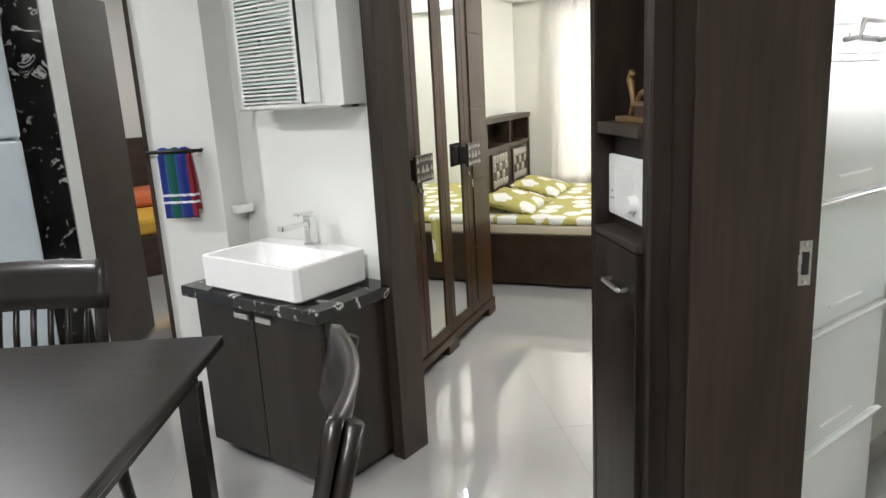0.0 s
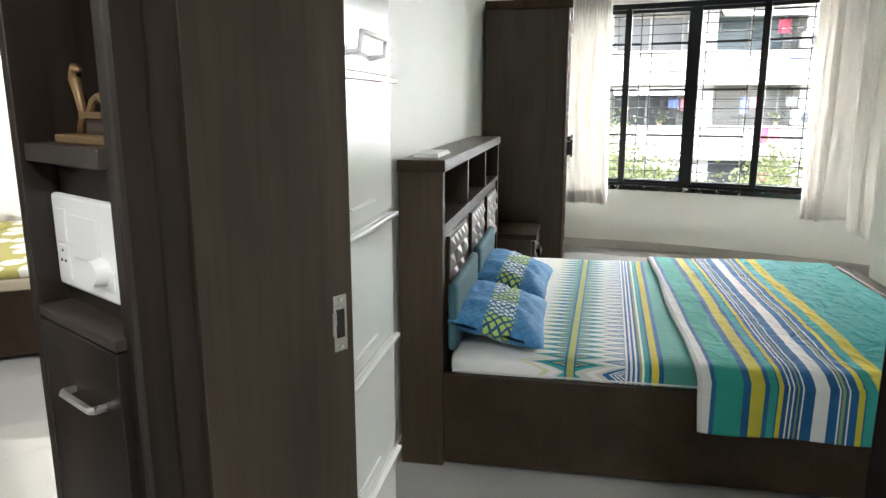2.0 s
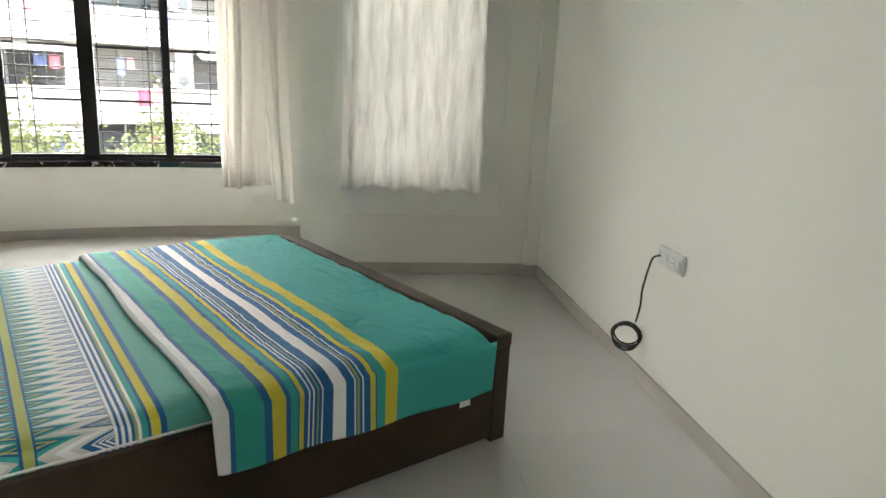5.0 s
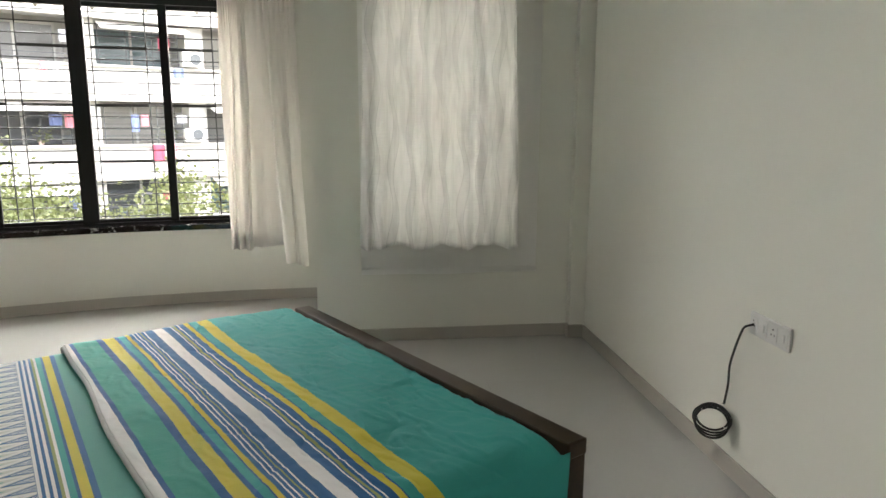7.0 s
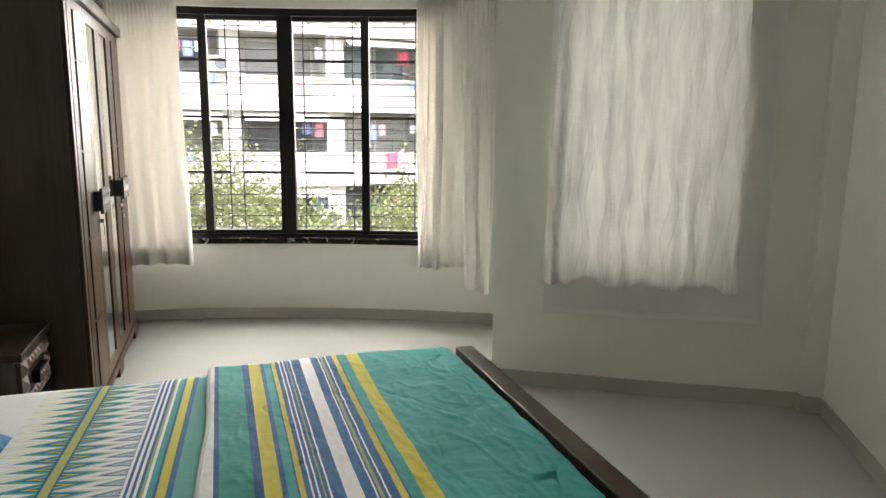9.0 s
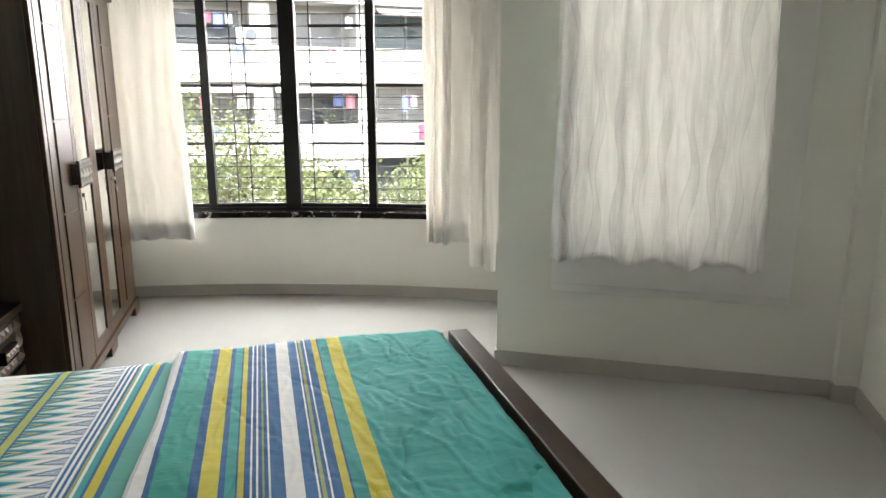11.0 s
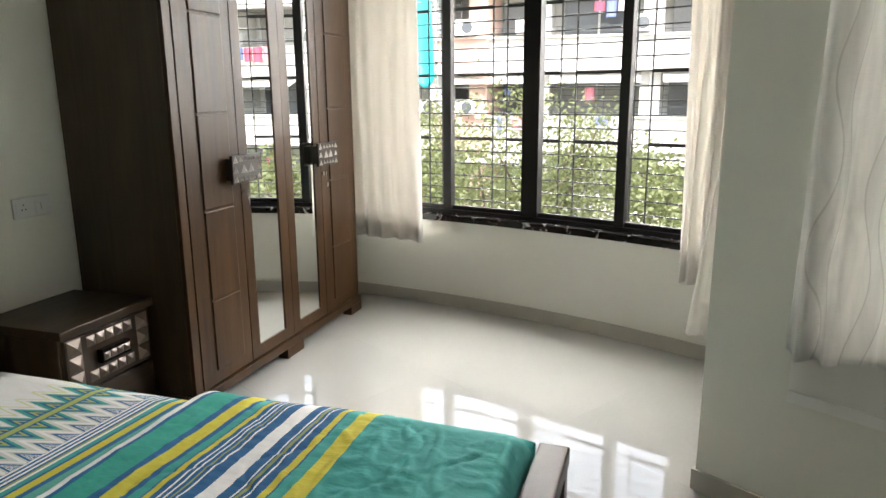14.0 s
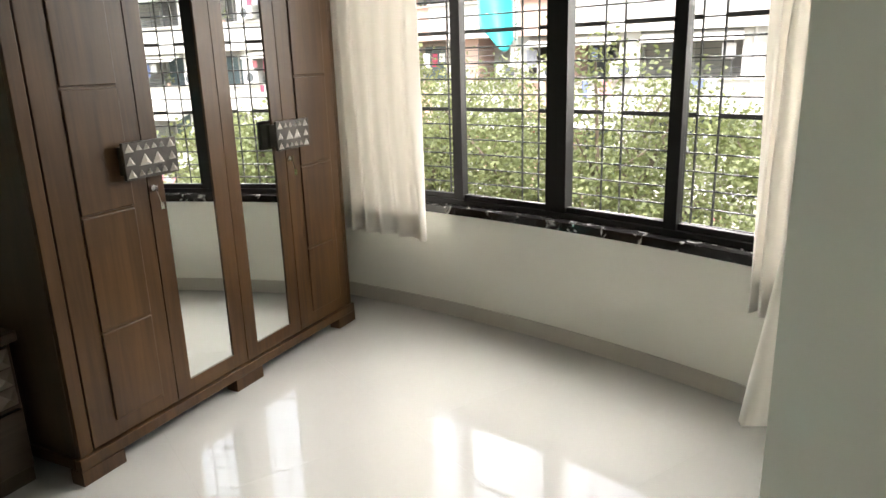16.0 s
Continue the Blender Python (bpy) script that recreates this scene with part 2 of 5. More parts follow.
def cloth(name, color, rough=0.85, through=0.0, wave=False):
    k = Mat(name, color, rough)
    weave = k.noise(420.0, 2.0)
    col = k.mix(k.noise(3.0, 3.0), tuple(c * 0.94 for c in color), color)
    if wave:
        ax = k.axes()
        u = k.math("ADD", k.math("MULTIPLY", ax[0], 18.0), k.math("MULTIPLY", k.noise(1.6, 1.0, (1, 1, 0.5)), 3.0))
        cell = k.math("FLOOR", k.math("MULTIPLY", k.math("ADD", u, 1.0), 0.5))
        sway = k.math("SINE", k.math("ADD", k.math("MULTIPLY", ax[2], 12.5), k.math("MULTIPLY", cell, 2.3)))
        gap = k.math("SUBTRACT", k.math("PINGPONG", u, 1.0), k.math("ADD", k.math("MULTIPLY", sway, 0.30), 0.68))
        faint = k.ramp(k.noise(1.3, 2.0, (1, 1, 0.7)), [(0.30, (0.25, 0.25, 0.25)), (0.60, (1.0, 1.0, 1.0))])
        line = k.math("MULTIPLY", k.math("LESS_THAN", k.math("ABSOLUTE", gap), 0.030), faint)
        fill = k.math("MULTIPLY", k.ramp(gap, [(0.0, (0.0, 0.0, 0.0)), (0.05, (1.0, 1.0, 1.0))]), faint)
        col = k.mix(k.math("MULTIPLY", fill, 0.19), col, tuple(c * 0.55 for c in color))
        col = k.mix(k.math("MULTIPLY", line, 0.42), col, tuple(c * 0.45 for c in color))
        streak = k.ramp(k.noise(3.0, 3.0, (9, 1, 1.0), 0.9), [(0.36, (0.88, 0.88, 0.88)), (0.60, (1.0, 1.0, 1.0))])
        col = k.mix(1.0, col, streak, "MULTIPLY")
    k.color(col)
    k.bump(weave, 0.15, 0.001)
    if through:
        tr = k.node("ShaderNodeBsdfTranslucent")
        k.link(col, tr.inputs[0])
        mx = k.node("ShaderNodeMixShader")
        mx.inputs[0].default_value = through
        k.link(k.b.outputs[0], mx.inputs[1])
        k.link(tr.outputs[0], mx.inputs[2])
        k.link(mx.outputs[0], k.t.nodes["Material Output"].inputs[0])
    return k.m


curtain_cloth = cloth("white_curtain_cloth", (0.86, 0.835, 0.79), 0.8, 0.30)
wave_cloth = cloth("wave_patterned_curtain", (0.90, 0.89, 0.88), 0.8, 0.62, True)
lining_cloth = cloth("cream_lining", (0.90, 0.895, 0.86), 0.8, 0.30)
GREEN, TEAL, BLUE, YEL, WHI = (0.026, 0.33, 0.265), (0.036, 0.34, 0.315), (0.009, 0.115, 0.30), (0.62, 0.55, 0.05), (0.84, 0.84, 0.84)
OLI = (0.30, 0.36, 0.14)


def striped(name, stops, y0, y1, skew=0.0, zig=False):
    """Cloth with stripes across the bed: stops are (y, colour to the foot side of y)."""
    k = Mat(name, WHI, 0.85)
    ax = k.axes()
    y = k.math("ADD", ax[1], k.math("MULTIPLY", k.math("SUBTRACT", ax[0], 3.07), skew))
    if zig:
        # long lozenge teeth
        tri = k.math("PINGPONG", k.math("ADD", k.math("MULTIPLY", ax[0], 34.0), k.math("MULTIPLY", ax[2], 11.0)), 1.0)
        inside = k.math("MULTIPLY", k.math("GREATER_THAN", y, 0.262), k.math("LESS_THAN", y, 0.66))
        amp = k.math("MULTIPLY", k.math("SUBTRACT", tri, 0.5), k.math("MULTIPLY", k.math("MULTIPLY", inside, k.math("GREATER_THAN", k.math("ABSOLUTE", k.math("SUBTRACT", y, 0.464)), 0.02)), 0.12))
        side = k.math("SIGN", k.math("SUBTRACT", y, 0.465))
        y = k.math("ADD", y, k.math("MULTIPLY", amp, side))
    f = k.math("DIVIDE", k.math("SUBTRACT", y1, y), y1 - y0)
    r = [((y1 - p) / (y1 - y0), c) for p, c in stops]
    col = k.ramp(f, r, True)
    worn = k.mix(k.noise(5.0, 4.0), (0.86, 0.86, 0.86), (1.0, 1.0, 1.0))
    k.color(k.mix(1.0, col, worn, "MULTIPLY"))
    wr = k.math("ADD", k.math("MULTIPLY", k.noise(11.0, 5.0, (1.6, 0.7, 1), 1.2), 0.6), k.math("MULTIPLY", k.noise(34.0, 4.0, (1.5, 0.6, 1), 0.8), 0.3))
    k.bump(k.math("ADD", k.math("MULTIPLY", wr, 0.6), k.math("MULTIPLY", k.noise(500.0, 2.0), 0.02)), 0.38, 0.02)
    return k.m


quilt_mat = striped("striped_quilt_cloth", [
    (0.085, WHI), (-0.030, BLUE), (-0.043, GREEN), (-0.137, BLUE), (-0.162, YEL), (-0.208, BLUE), (-0.221, TEAL),
    (-0.248, BLUE), (-0.253, YEL), (-0.269, BLUE), (-0.283, WHI), (-0.289, BLUE), (-0.298, WHI), (-0.304, BLUE), (-0.312, OLI), (-0.320, BLUE), (-0.331, WHI),
    (-0.336, BLUE), (-0.371, WHI), (-0.413, BLUE), (-0.447, WHI), (-0.452, BLUE), (-0.458, OLI), (-0.466, BLUE), (-0.474, WHI), (-0.480, BLUE),
    (-0.507, YEL), (-0.525, BLUE), (-0.533, TEAL), (-0.566, YEL), (-0.619, TEAL)], -1.215, 0.085, 0.0)
PALE, GREY = (0.70, 0.72, 0.42), (0.62, 0.64, 0.60)
sheet_mat = striped("patterned_bedsheet_cloth", [
    (1.0, WHI), (0.625, PALE), (0.60, WHI), (0.565, GREY), (0.545, TEAL), (0.505, BLUE), (0.478, (0.42, 0.47, 0.13)), (0.450, BLUE), (0.425, TEAL),
    (0.390, GREY), (0.350, WHI), (0.315, GREY), (0.293, BLUE), (0.262, WHI), (0.255, BLUE), (0.246, WHI), (0.238, BLUE), (0.230, WHI), (0.222, BLUE), (0.212, OLI),
    (0.203, WHI), (0.198, TEAL), (0.180, BLUE), (0.174, YEL), (0.145, BLUE), (0.126, (0.10, 0.38, 0.32))], -1.2, 1.0, 0.05, True)

# pillow cloth: blue with a lozenge band
pk = Mat("blue_pillow_cloth", (0.06, 0.24, 0.48), 0.85)
pa = pk.axes()
da = pk.math("PINGPONG", pk.math("ADD", pk.math("MULTIPLY", pa[0], 25.0), pk.math("MULTIPLY", pa[1], 25.0)), 0.5)
db = pk.math("PINGPONG", pk.math("SUBTRACT", pk.math("MULTIPLY", pa[0], 25.0), pk.math("MULTIPLY", pa[1], 25.0)), 0.5)
loz = pk.math("GREATER_THAN", pk.math("MINIMUM", da, db), 0.16)
edge = pk.math("LESS_THAN", pk.math("MINIMUM", da, db), 0.09)
band = pk.math("LESS_THAN", pk.math("ABSOLUTE", pa[0]), 0.056)
alt = pk.ramp(pk.noise(8.0, 1.0, (0.4, 1, 1)), [(0.48, (0.45, 0.62, 0.16)), (0.52, (0.55, 0.68, 0.68))], True)
inb = pk.mix(loz, (0.02, 0.09, 0.20), alt)
outb = pk.mix(pk.math("MULTIPLY", edge, 0.5), pk.mix(pk.noise(6.0), (0.055, 0.20, 0.42), (0.09, 0.30, 0.55)), (0.03, 0.12, 0.30))
pk.color(pk.mix(band, outb, inb))
pk.bump(pk.noise(9.0, 4.0, (1, 1, 1), 0.6), 0.5, 0.02)
pillow_mat = pk.m
teal_pad = cloth("dark_teal_cloth", (0.045, 0.12, 0.14))

# yellow cloth with white flower patches
yk = Mat("yellow_flowered_cloth", (0.50, 0.44, 0.06), 0.85)
vo = yk.node("ShaderNodeTexVoronoi", Scale=4.2, Randomness=0.55)
yk.link(yk.mapped((1, 1.25, 1)), vo.inputs["Vector"])
rag = yk.math("ADD", vo.outputs["Distance"], yk.math("MULTIPLY", yk.noise(22.0, 2.0), 0.22))
yk.color(yk.ramp(rag, [(0.0, (0.76, 0.76, 0.70)), (0.50, (0.44, 0.40, 0.12))], True))
yk.bump(yk.noise(8.0, 3.0), 0.3, 0.02)
yellow_cloth = yk.m

# ---- lamps at the windows, and lights added under the ceilings ----
for a in (-11.2, -20.9):
    c, d = bay(8.0, a, 1.72), bay(6.5, a, 0.2)
    lamp = area("window_daylight", c, d, 1.25, 1.7, BAY_W, (1.0, 0.97, 0.91))
    lamp.data.spread = radians(136)
    lamp.data.cycles.use_multiple_importance_sampling = False
side = area("window_daylight", FU @ Vector((5.98, 0.70, 1.43)), FU @ Vector((4.0, 0.70, 1.33)), 0.95, 1.66, SIDE_W, (1.0, 0.98, 0.94))
side.data.cycles.use_multiple_importance_sampling = False
back = area("window_daylight", F2 @ Vector((7.24, 0.95, 1.32)), F2 @ Vector((5.0, 0.95, 1.2)), 1.15, 1.55, BACK_W, (1.0, 0.98, 0.95))
back.data.cycles.use_multiple_importance_sampling = False


def ceiling_light(x, y, watts):
    t = thing("ceiling_light", pose(x, y, HIGH), "round white ceiling light added out of view, switched on", "ceiling light", "ceiling lights")
    bm = bmesh.new()
    cyl(bm, (0, 0), 0.11, -0.015, 0.0, 28)
    part("rim", bm, plastic, t)
    bm = bmesh.new()
    cyl(bm, (0, 0), 0.085, -0.021, -0.016, 28)
    part("diffuser", bm, lit, t, "glowing opal diffuser")
    lamp = area("lamp", (x, y, HIGH - 0.03), (x, y, 0), 0.2, 0.2, watts, (1.0, 0.955, 0.90))
    lamp.data.shape = "DISK"


ek = Mat("lamp_glow", (1, 1, 1), 0.5)
ek.b.inputs["Emission Color"].default_value = (1.0, 0.93, 0.84, 1)
ek.b.inputs["Emission Strength"].default_value = 6.0
lit = ek.m
# added ceiling lights, out of view, placed to brighten the hall and far rooms
for x, y in ((-0.3, 0.25), (-1.0, 3.2), (-0.8, -0.6), (0.2, 4.1)):
    ceiling_light(x, y, HALL_W if y < 1 else HALL_W * 0.85)
for x, y in ((3.6, 2.6), (5.2, 3.6)):
    ceiling_light(x, y, ROOM2_W)
ceiling_light(1.9, 6.3, ROOM2_W * 0.6)

# ---- large structure ----
OUT = [(-4.2, -3.6), (2.15, -3.6), (2.15, -1.70), (4.924, -3.293), (5.772, -1.819), (6.70, -2.353)] + [(bay(7.15, a, 0).x, bay(7.15, a, 0).y) for a in range(-29, 0, 3)] + [(7.7, 1.5), (6.2, 6.2), (4.6, 8.2), (-4.2, 8.2)]
floor = structure("floor", prism(bmesh.new(), OUT, -0.25, -0.0016), floor_tile, "white polished vitrified tile floor")
structure("ceiling", prism(bmesh.new(), OUT, HIGH, HIGH + 0.15), ceilpaint, "plain white ceiling")
structure("wall_north", boxes(((1.80, 1.13, 0), (7.72, 1.25, HIGH))), wallpaint, "cream painted bedroom wall")
structure("wall_south", boxes(((0.95, -0.40, 0), (5.91, -0.28, HIGH)), m=FU), wallpaint, "cream painted bedroom wall")
# slanted wall with the curtained window
structure("wall_east", boxes(((5.71, -0.28, 0), (5.91, 0.24, HIGH)), ((5.71, 1.16, 0), (5.91, 1.487, HIGH)),
                             ((5.71, 0.24, 0), (5.91, 1.16, 0.67)), ((5.71, 0.24, 2.25), (5.91, 1.16, HIGH)), m=FU), wallpaint, "cream painted slanted bedroom wall")
structure("wall_return", boxes(((5.912, 1.30, 0), (6.98, 1.485, HIGH)), m=FU), wallpaint, "cream painted return wall of the bay")
structure("pilaster", boxes(((5.645, -0.28, 0), (5.708, -0.175, HIGH)), m=FU), wallpaint, "narrow painted corner pilaster")
WA0, WA1, SILL, HEAD = -5.9, -26.2, 0.60, 2.32
bm = bmesh.new()
arc(bm, 6.945, 7.12, -1.6, -31.0, 0, SILL, 40)
arc(bm, 6.945, 7.12, -1.6, -31.0, HEAD, HIGH, 40)
arc(bm, 6.945, 7.12, -1.6, WA0, SILL, HEAD, 8)
arc(bm, 6.945, 7.12, WA1, -31.0, SILL, HEAD, 8)
structure("wall_bay", bm, wallpaint, "cream painted curved bay wall")
# wall of the bedroom door
structure("wall_door", boxes(((0.92, 1.634, 0), (1.10, 2.02, HIGH)), ((0.92, 0.806, 2.12), (1.10, 1.634, HIGH)), ((1.058, -0.28, 0), (1.13, 0.806, HIGH)), m=FU), wallpaint, "painted wall around the bedroom doorway")
# skirting
structure("baseboard_south", boxes(((1.10, -0.279, 0), (5.64, -0.268, 0.08)), m=FU), skirt, "taupe tile skirting")
structure("baseboard_east", boxes(((5.698, -0.17, 0), (5.709, 1.498, 0.08)), ((5.71, 1.488, 0), (6.9, 1.498, 0.08)), m=FU), skirt, "taupe tile skirting")
structure("baseboard_pilaster", boxes(((5.634, -0.267, 0), (5.644, -0.165, 0.085)), ((5.6445, -0.174, 0), (5.697, -0.164, 0.085)), m=FU), skirt, "taupe tile skirting")
structure("baseboard_bay", arc(bmesh.new(), 6.932, 6.944, -1.8, -30.3, 0, 0.08, 40), skirt, "taupe tile skirting")
structure("baseboard_north", boxes(((2.45, 1.118, 0), (7.70, 1.129, 0.08))), skirt, "taupe tile skirting")
# second bedroom
structure("wall_room_two_north", boxes(((2.95, 2.0, 0), (7.17, 2.12, HIGH)), m=F2), wallpaint, "cream painted wall of the second bedroom")
structure("wall_room_two_east", boxes(((7.05, -3.0, 0), (7.17, 0.35, HIGH)), ((7.05, 1.55, 0), (7.17, 1.999, HIGH)), ((7.05, 0.35, 0), (7.17, 1.55, 0.50)), ((7.05, 0.35, 2.12), (7.17, 1.55, HIGH)), m=F2), wallpaint, "cream painted wall of the second bedroom")
structure("cornice", boxes(((4.6, 1.93, 2.24), (7.0, 1.998, 2.30)), ((6.98, -2.6, 2.24), (7.048, 1.93, 2.30)), m=F2), ceilpaint, "white plaster cornice")
# hall
structure("wall_basin", boxes(((2.24, 1.809, 0), (2.36, 2.72, HIGH)), m=F3), white_tile, "white glazed tile wall behind the wash basin")
structure("wall_over_door", boxes(((2.20, 1.0, 2.12), (2.34, 1.809, HIGH)), m=F3), hallpaint, "painted wall above a doorway")
P, Q, R = (1.006, 3.252), (1.229, 3.061), (1.385, 3.19)
structure("wall_towel", prism(bmesh.new(), [P, Q, R, (1.35, 3.34), (1.09, 3.35)], 0, HIGH), hallpaint, "white painted wall with a towel rail")
structure("wall_hall_west", boxes(((-4.2, -3.6, 0), (-4.05, 8.2, HIGH))), hallpaint, "white painted hall wall")
structure("wall_hall_north", boxes(((-4.05, 8.05, 0), (4.5, 8.2, HIGH))), hallpaint, "cream painted far wall")
structure("wall_hall_south", boxes(((-4.05, -3.6, 0), (2.2, -3.45, HIGH)), ((2.0, -3.45, 0), (2.15, -1.62, HIGH))), hallpaint, "white painted hall wall")
structure("wall_hall_side", boxes(((0.795, 4.05, 0), (0.86, 4.30, HIGH)), ((-4.05, 4.6, 0), (0.28, 4.75, HIGH))), hallpaint, "white painted wall end beside a doorway")
structure("wall_room_three_east", prism(bmesh.new(), [(1.36, 3.35), (1.50, 3.30), (3.2, 8.05), (3.05, 8.05)], 0, HIGH), hallpaint, "cream painted wall of a far bedroom")

# door linings
structure("door_1", boxes(((0.815, 1.613, 0), (1.102, 1.633, 2.12)), ((0.90, 0.829, 2.10), (1.102, 1.612, 2.119)), m=FU, bevel=0.002), jamb_wood, "dark wood lining of an open bedroom doorway")
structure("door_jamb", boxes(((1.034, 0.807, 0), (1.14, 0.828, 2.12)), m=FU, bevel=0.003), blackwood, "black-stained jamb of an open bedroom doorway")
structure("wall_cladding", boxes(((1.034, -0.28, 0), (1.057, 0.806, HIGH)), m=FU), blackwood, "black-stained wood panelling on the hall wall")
d1 = bpy.data.objects["door_1"]
bm = boxes(((1.055, 1.609, 0.985), (1.085, 1.6125, 1.085)), m=FU, bevel=0.001)
part("strike_plate", bm, steel, d1, "brushed steel strike plate")
part("strike_hole", boxes(((1.062, 1.6075, 1.01), (1.078, 1.6088, 1.06)), m=FU), dark_void, d1)
bm = bmesh.new()
for z in (0.993, 1.077):
    tube(bm, [FU @ Vector((1.070, 1.6088, z)), FU @ Vector((1.070, 1.6065, z))], 0.004, 8)
part("screw", bm, chrome, d1)
structure("door_2", boxes(((2.188, 1.748, 0), (2.343, 1.808, 2.12)), m=F3, bevel=0.003), jamb_wood, "dark wood jamb of an open doorway")
structure("door_3", prism(bmesh.new(), [(0.985, 3.235), (1.006, 3.249), (1.06, 3.352), (1.035, 3.37)], 0, 2.12), doorwood, "dark wood jamb of a far doorway")

# ---- bay window ----
win = structure("window_1", arc(bmesh.new(), 6.985, 7.06, WA0, WA1, SILL + 0.030, SILL + 0.055, 24), black_metal, "black aluminium sliding window in the curved bay")
part("window_frame", arc(bmesh.new(), 6.985, 7.06, WA0, WA1, HEAD - 0.05, HEAD, 24), black_metal, win)
for a, w, d in ((-6.1, 0.30, 0.07), (-11.13, 0.24, 0.05), (-16.02, 0.46, 0.065), (-20.88, 0.24, 0.05), (-26.0, 0.30, 0.07)):
    part("mullion", arc(bmesh.new(), 6.985, 6.985 + d, a + w, a - w, SILL + 0.056, HEAD - 0.051, 1), black_metal, win)
edges = (-6.35, -10.88, -11.38, -15.56, -16.48, -20.63, -21.13, -25.7)
for a, b in zip(edges[::2], edges[1::2]):
    for z in ((SILL + 0.057, SILL + 0.084), (HEAD - 0.085, HEAD - 0.053)):
        part("sash_rail", arc(bmesh.new(), 7.0, 7.03, a, b, *z, 4), black_metal, win)
    g = part("pane", arc(bmesh.new(), 7.012, 7.016, a, b, SILL + 0.084, HEAD - 0.085, 4), glass, win)
    g.visible_shadow = False
part("window_sill", arc(bmesh.new(), 6.912, 7.10, WA0 + 0.3, WA1 - 0.3, SILL - 0.012, SILL + 0.029, 30), marble, win, "black veined marble sill")
# safety grille outside
grille = thing("window_grille", pose(0, 0, 0), "black iron safety grille outside the bay window", "window grille")
GR = 7.55
for k in range(21):
    z = 0.544 + 0.091 * k
    bm = bmesh.new()
    tube(bm, [bay(GR, a, z) for a in np.linspace(-4.2, -27.6, 14)], 0.0052, 5)
    part("bar", bm, grille_iron, grille)
PAIRS = ((-7.65, -8.48), (-11.6, -12.43), (-15.5, -16.34), (-19.42, -20.26), (-23.34, -24.18))
for a in [-4.2, -27.6] + [a for p in PAIRS for a in p]:
    bm = bmesh.new()
    tube(bm, [bay(GR + 0.007, a, z) for z in (0.53, 2.40)], 0.0062, 5)
    part("upright", bm, grille_iron, grille)
runs = list(zip([-4.2] + [p[1] for p in PAIRS], [p[0] for p in PAIRS] + [-27.6]))
for z in (0.53, 1.08, 1.535, 1.99, 2.38):
    for a, b in runs if 0.6 < z < 2.3 else ((-4.2, -27.6),):
        part("flat_bar", arc(bmesh.new(), GR - 0.004, GR + 0.012, a, b, z, z + 0.023, 8), grille_iron, grille)
for a in (-4.2, -15.9, -27.6):
    for z in (0.56, 2.36):
        part("wall_tie", tube(bmesh.new(), [bay(7.119, a, z), bay(GR, a, z)], 0.008, 6), grille_iron, grille)
# sunshade above the window
shade = thing("window_sunshade", pose(0, 0, 0), "white sheet sunshade on brackets over the bay window", "sunshade")
part("roof_sheet", shell(lambda s, t: bay(7.121 + 0.75 * t, -3.5 - 26.0 * s, 2.50 - 0.14 * t + 0.006 * math.sin(s * 160)), 90, 2, 0.01), paint("weathered_white_sheet", (0.72, 0.71, 0.67), 0.6), shade)
for k in range(9):
    a = -4.4 - 3.0 * k
    bm = bmesh.new()
    tube(bm, [bay(7.122, a, 2.46), bay(7.82, a, 2.335)], 0.016, 6)
    part("bracket", bm, plain("bracket_paint", (0.45, 0.42, 0.36), 0.6) if k == 0 else bpy.data.materials["bracket_paint"], shade)

# curtained window in the slanted wall
win2 = structure("window_2", boxes(((5.80, 0.24, 0.67), (5.84, 0.27, 2.25)), ((5.80, 1.13, 0.67), (5.84, 1.16, 2.25)), ((5.80, 0.27, 0.67), (5.84, 1.13, 0.70)), ((5.80, 0.27, 2.22), (5.84, 1.13, 2.25)),
                                   ((5.80, 0.69, 0.70), (5.84, 0.72, 2.22)), m=FU), black_metal, "black aluminium window behind a curtain")
for a, b in ((0.27, 0.69), (0.72, 1.13)):
    g = part("pane", boxes(((5.815, a, 0.70), (5.819, b, 2.22)), m=FU), glass, win2)
    g.visible_shadow = False


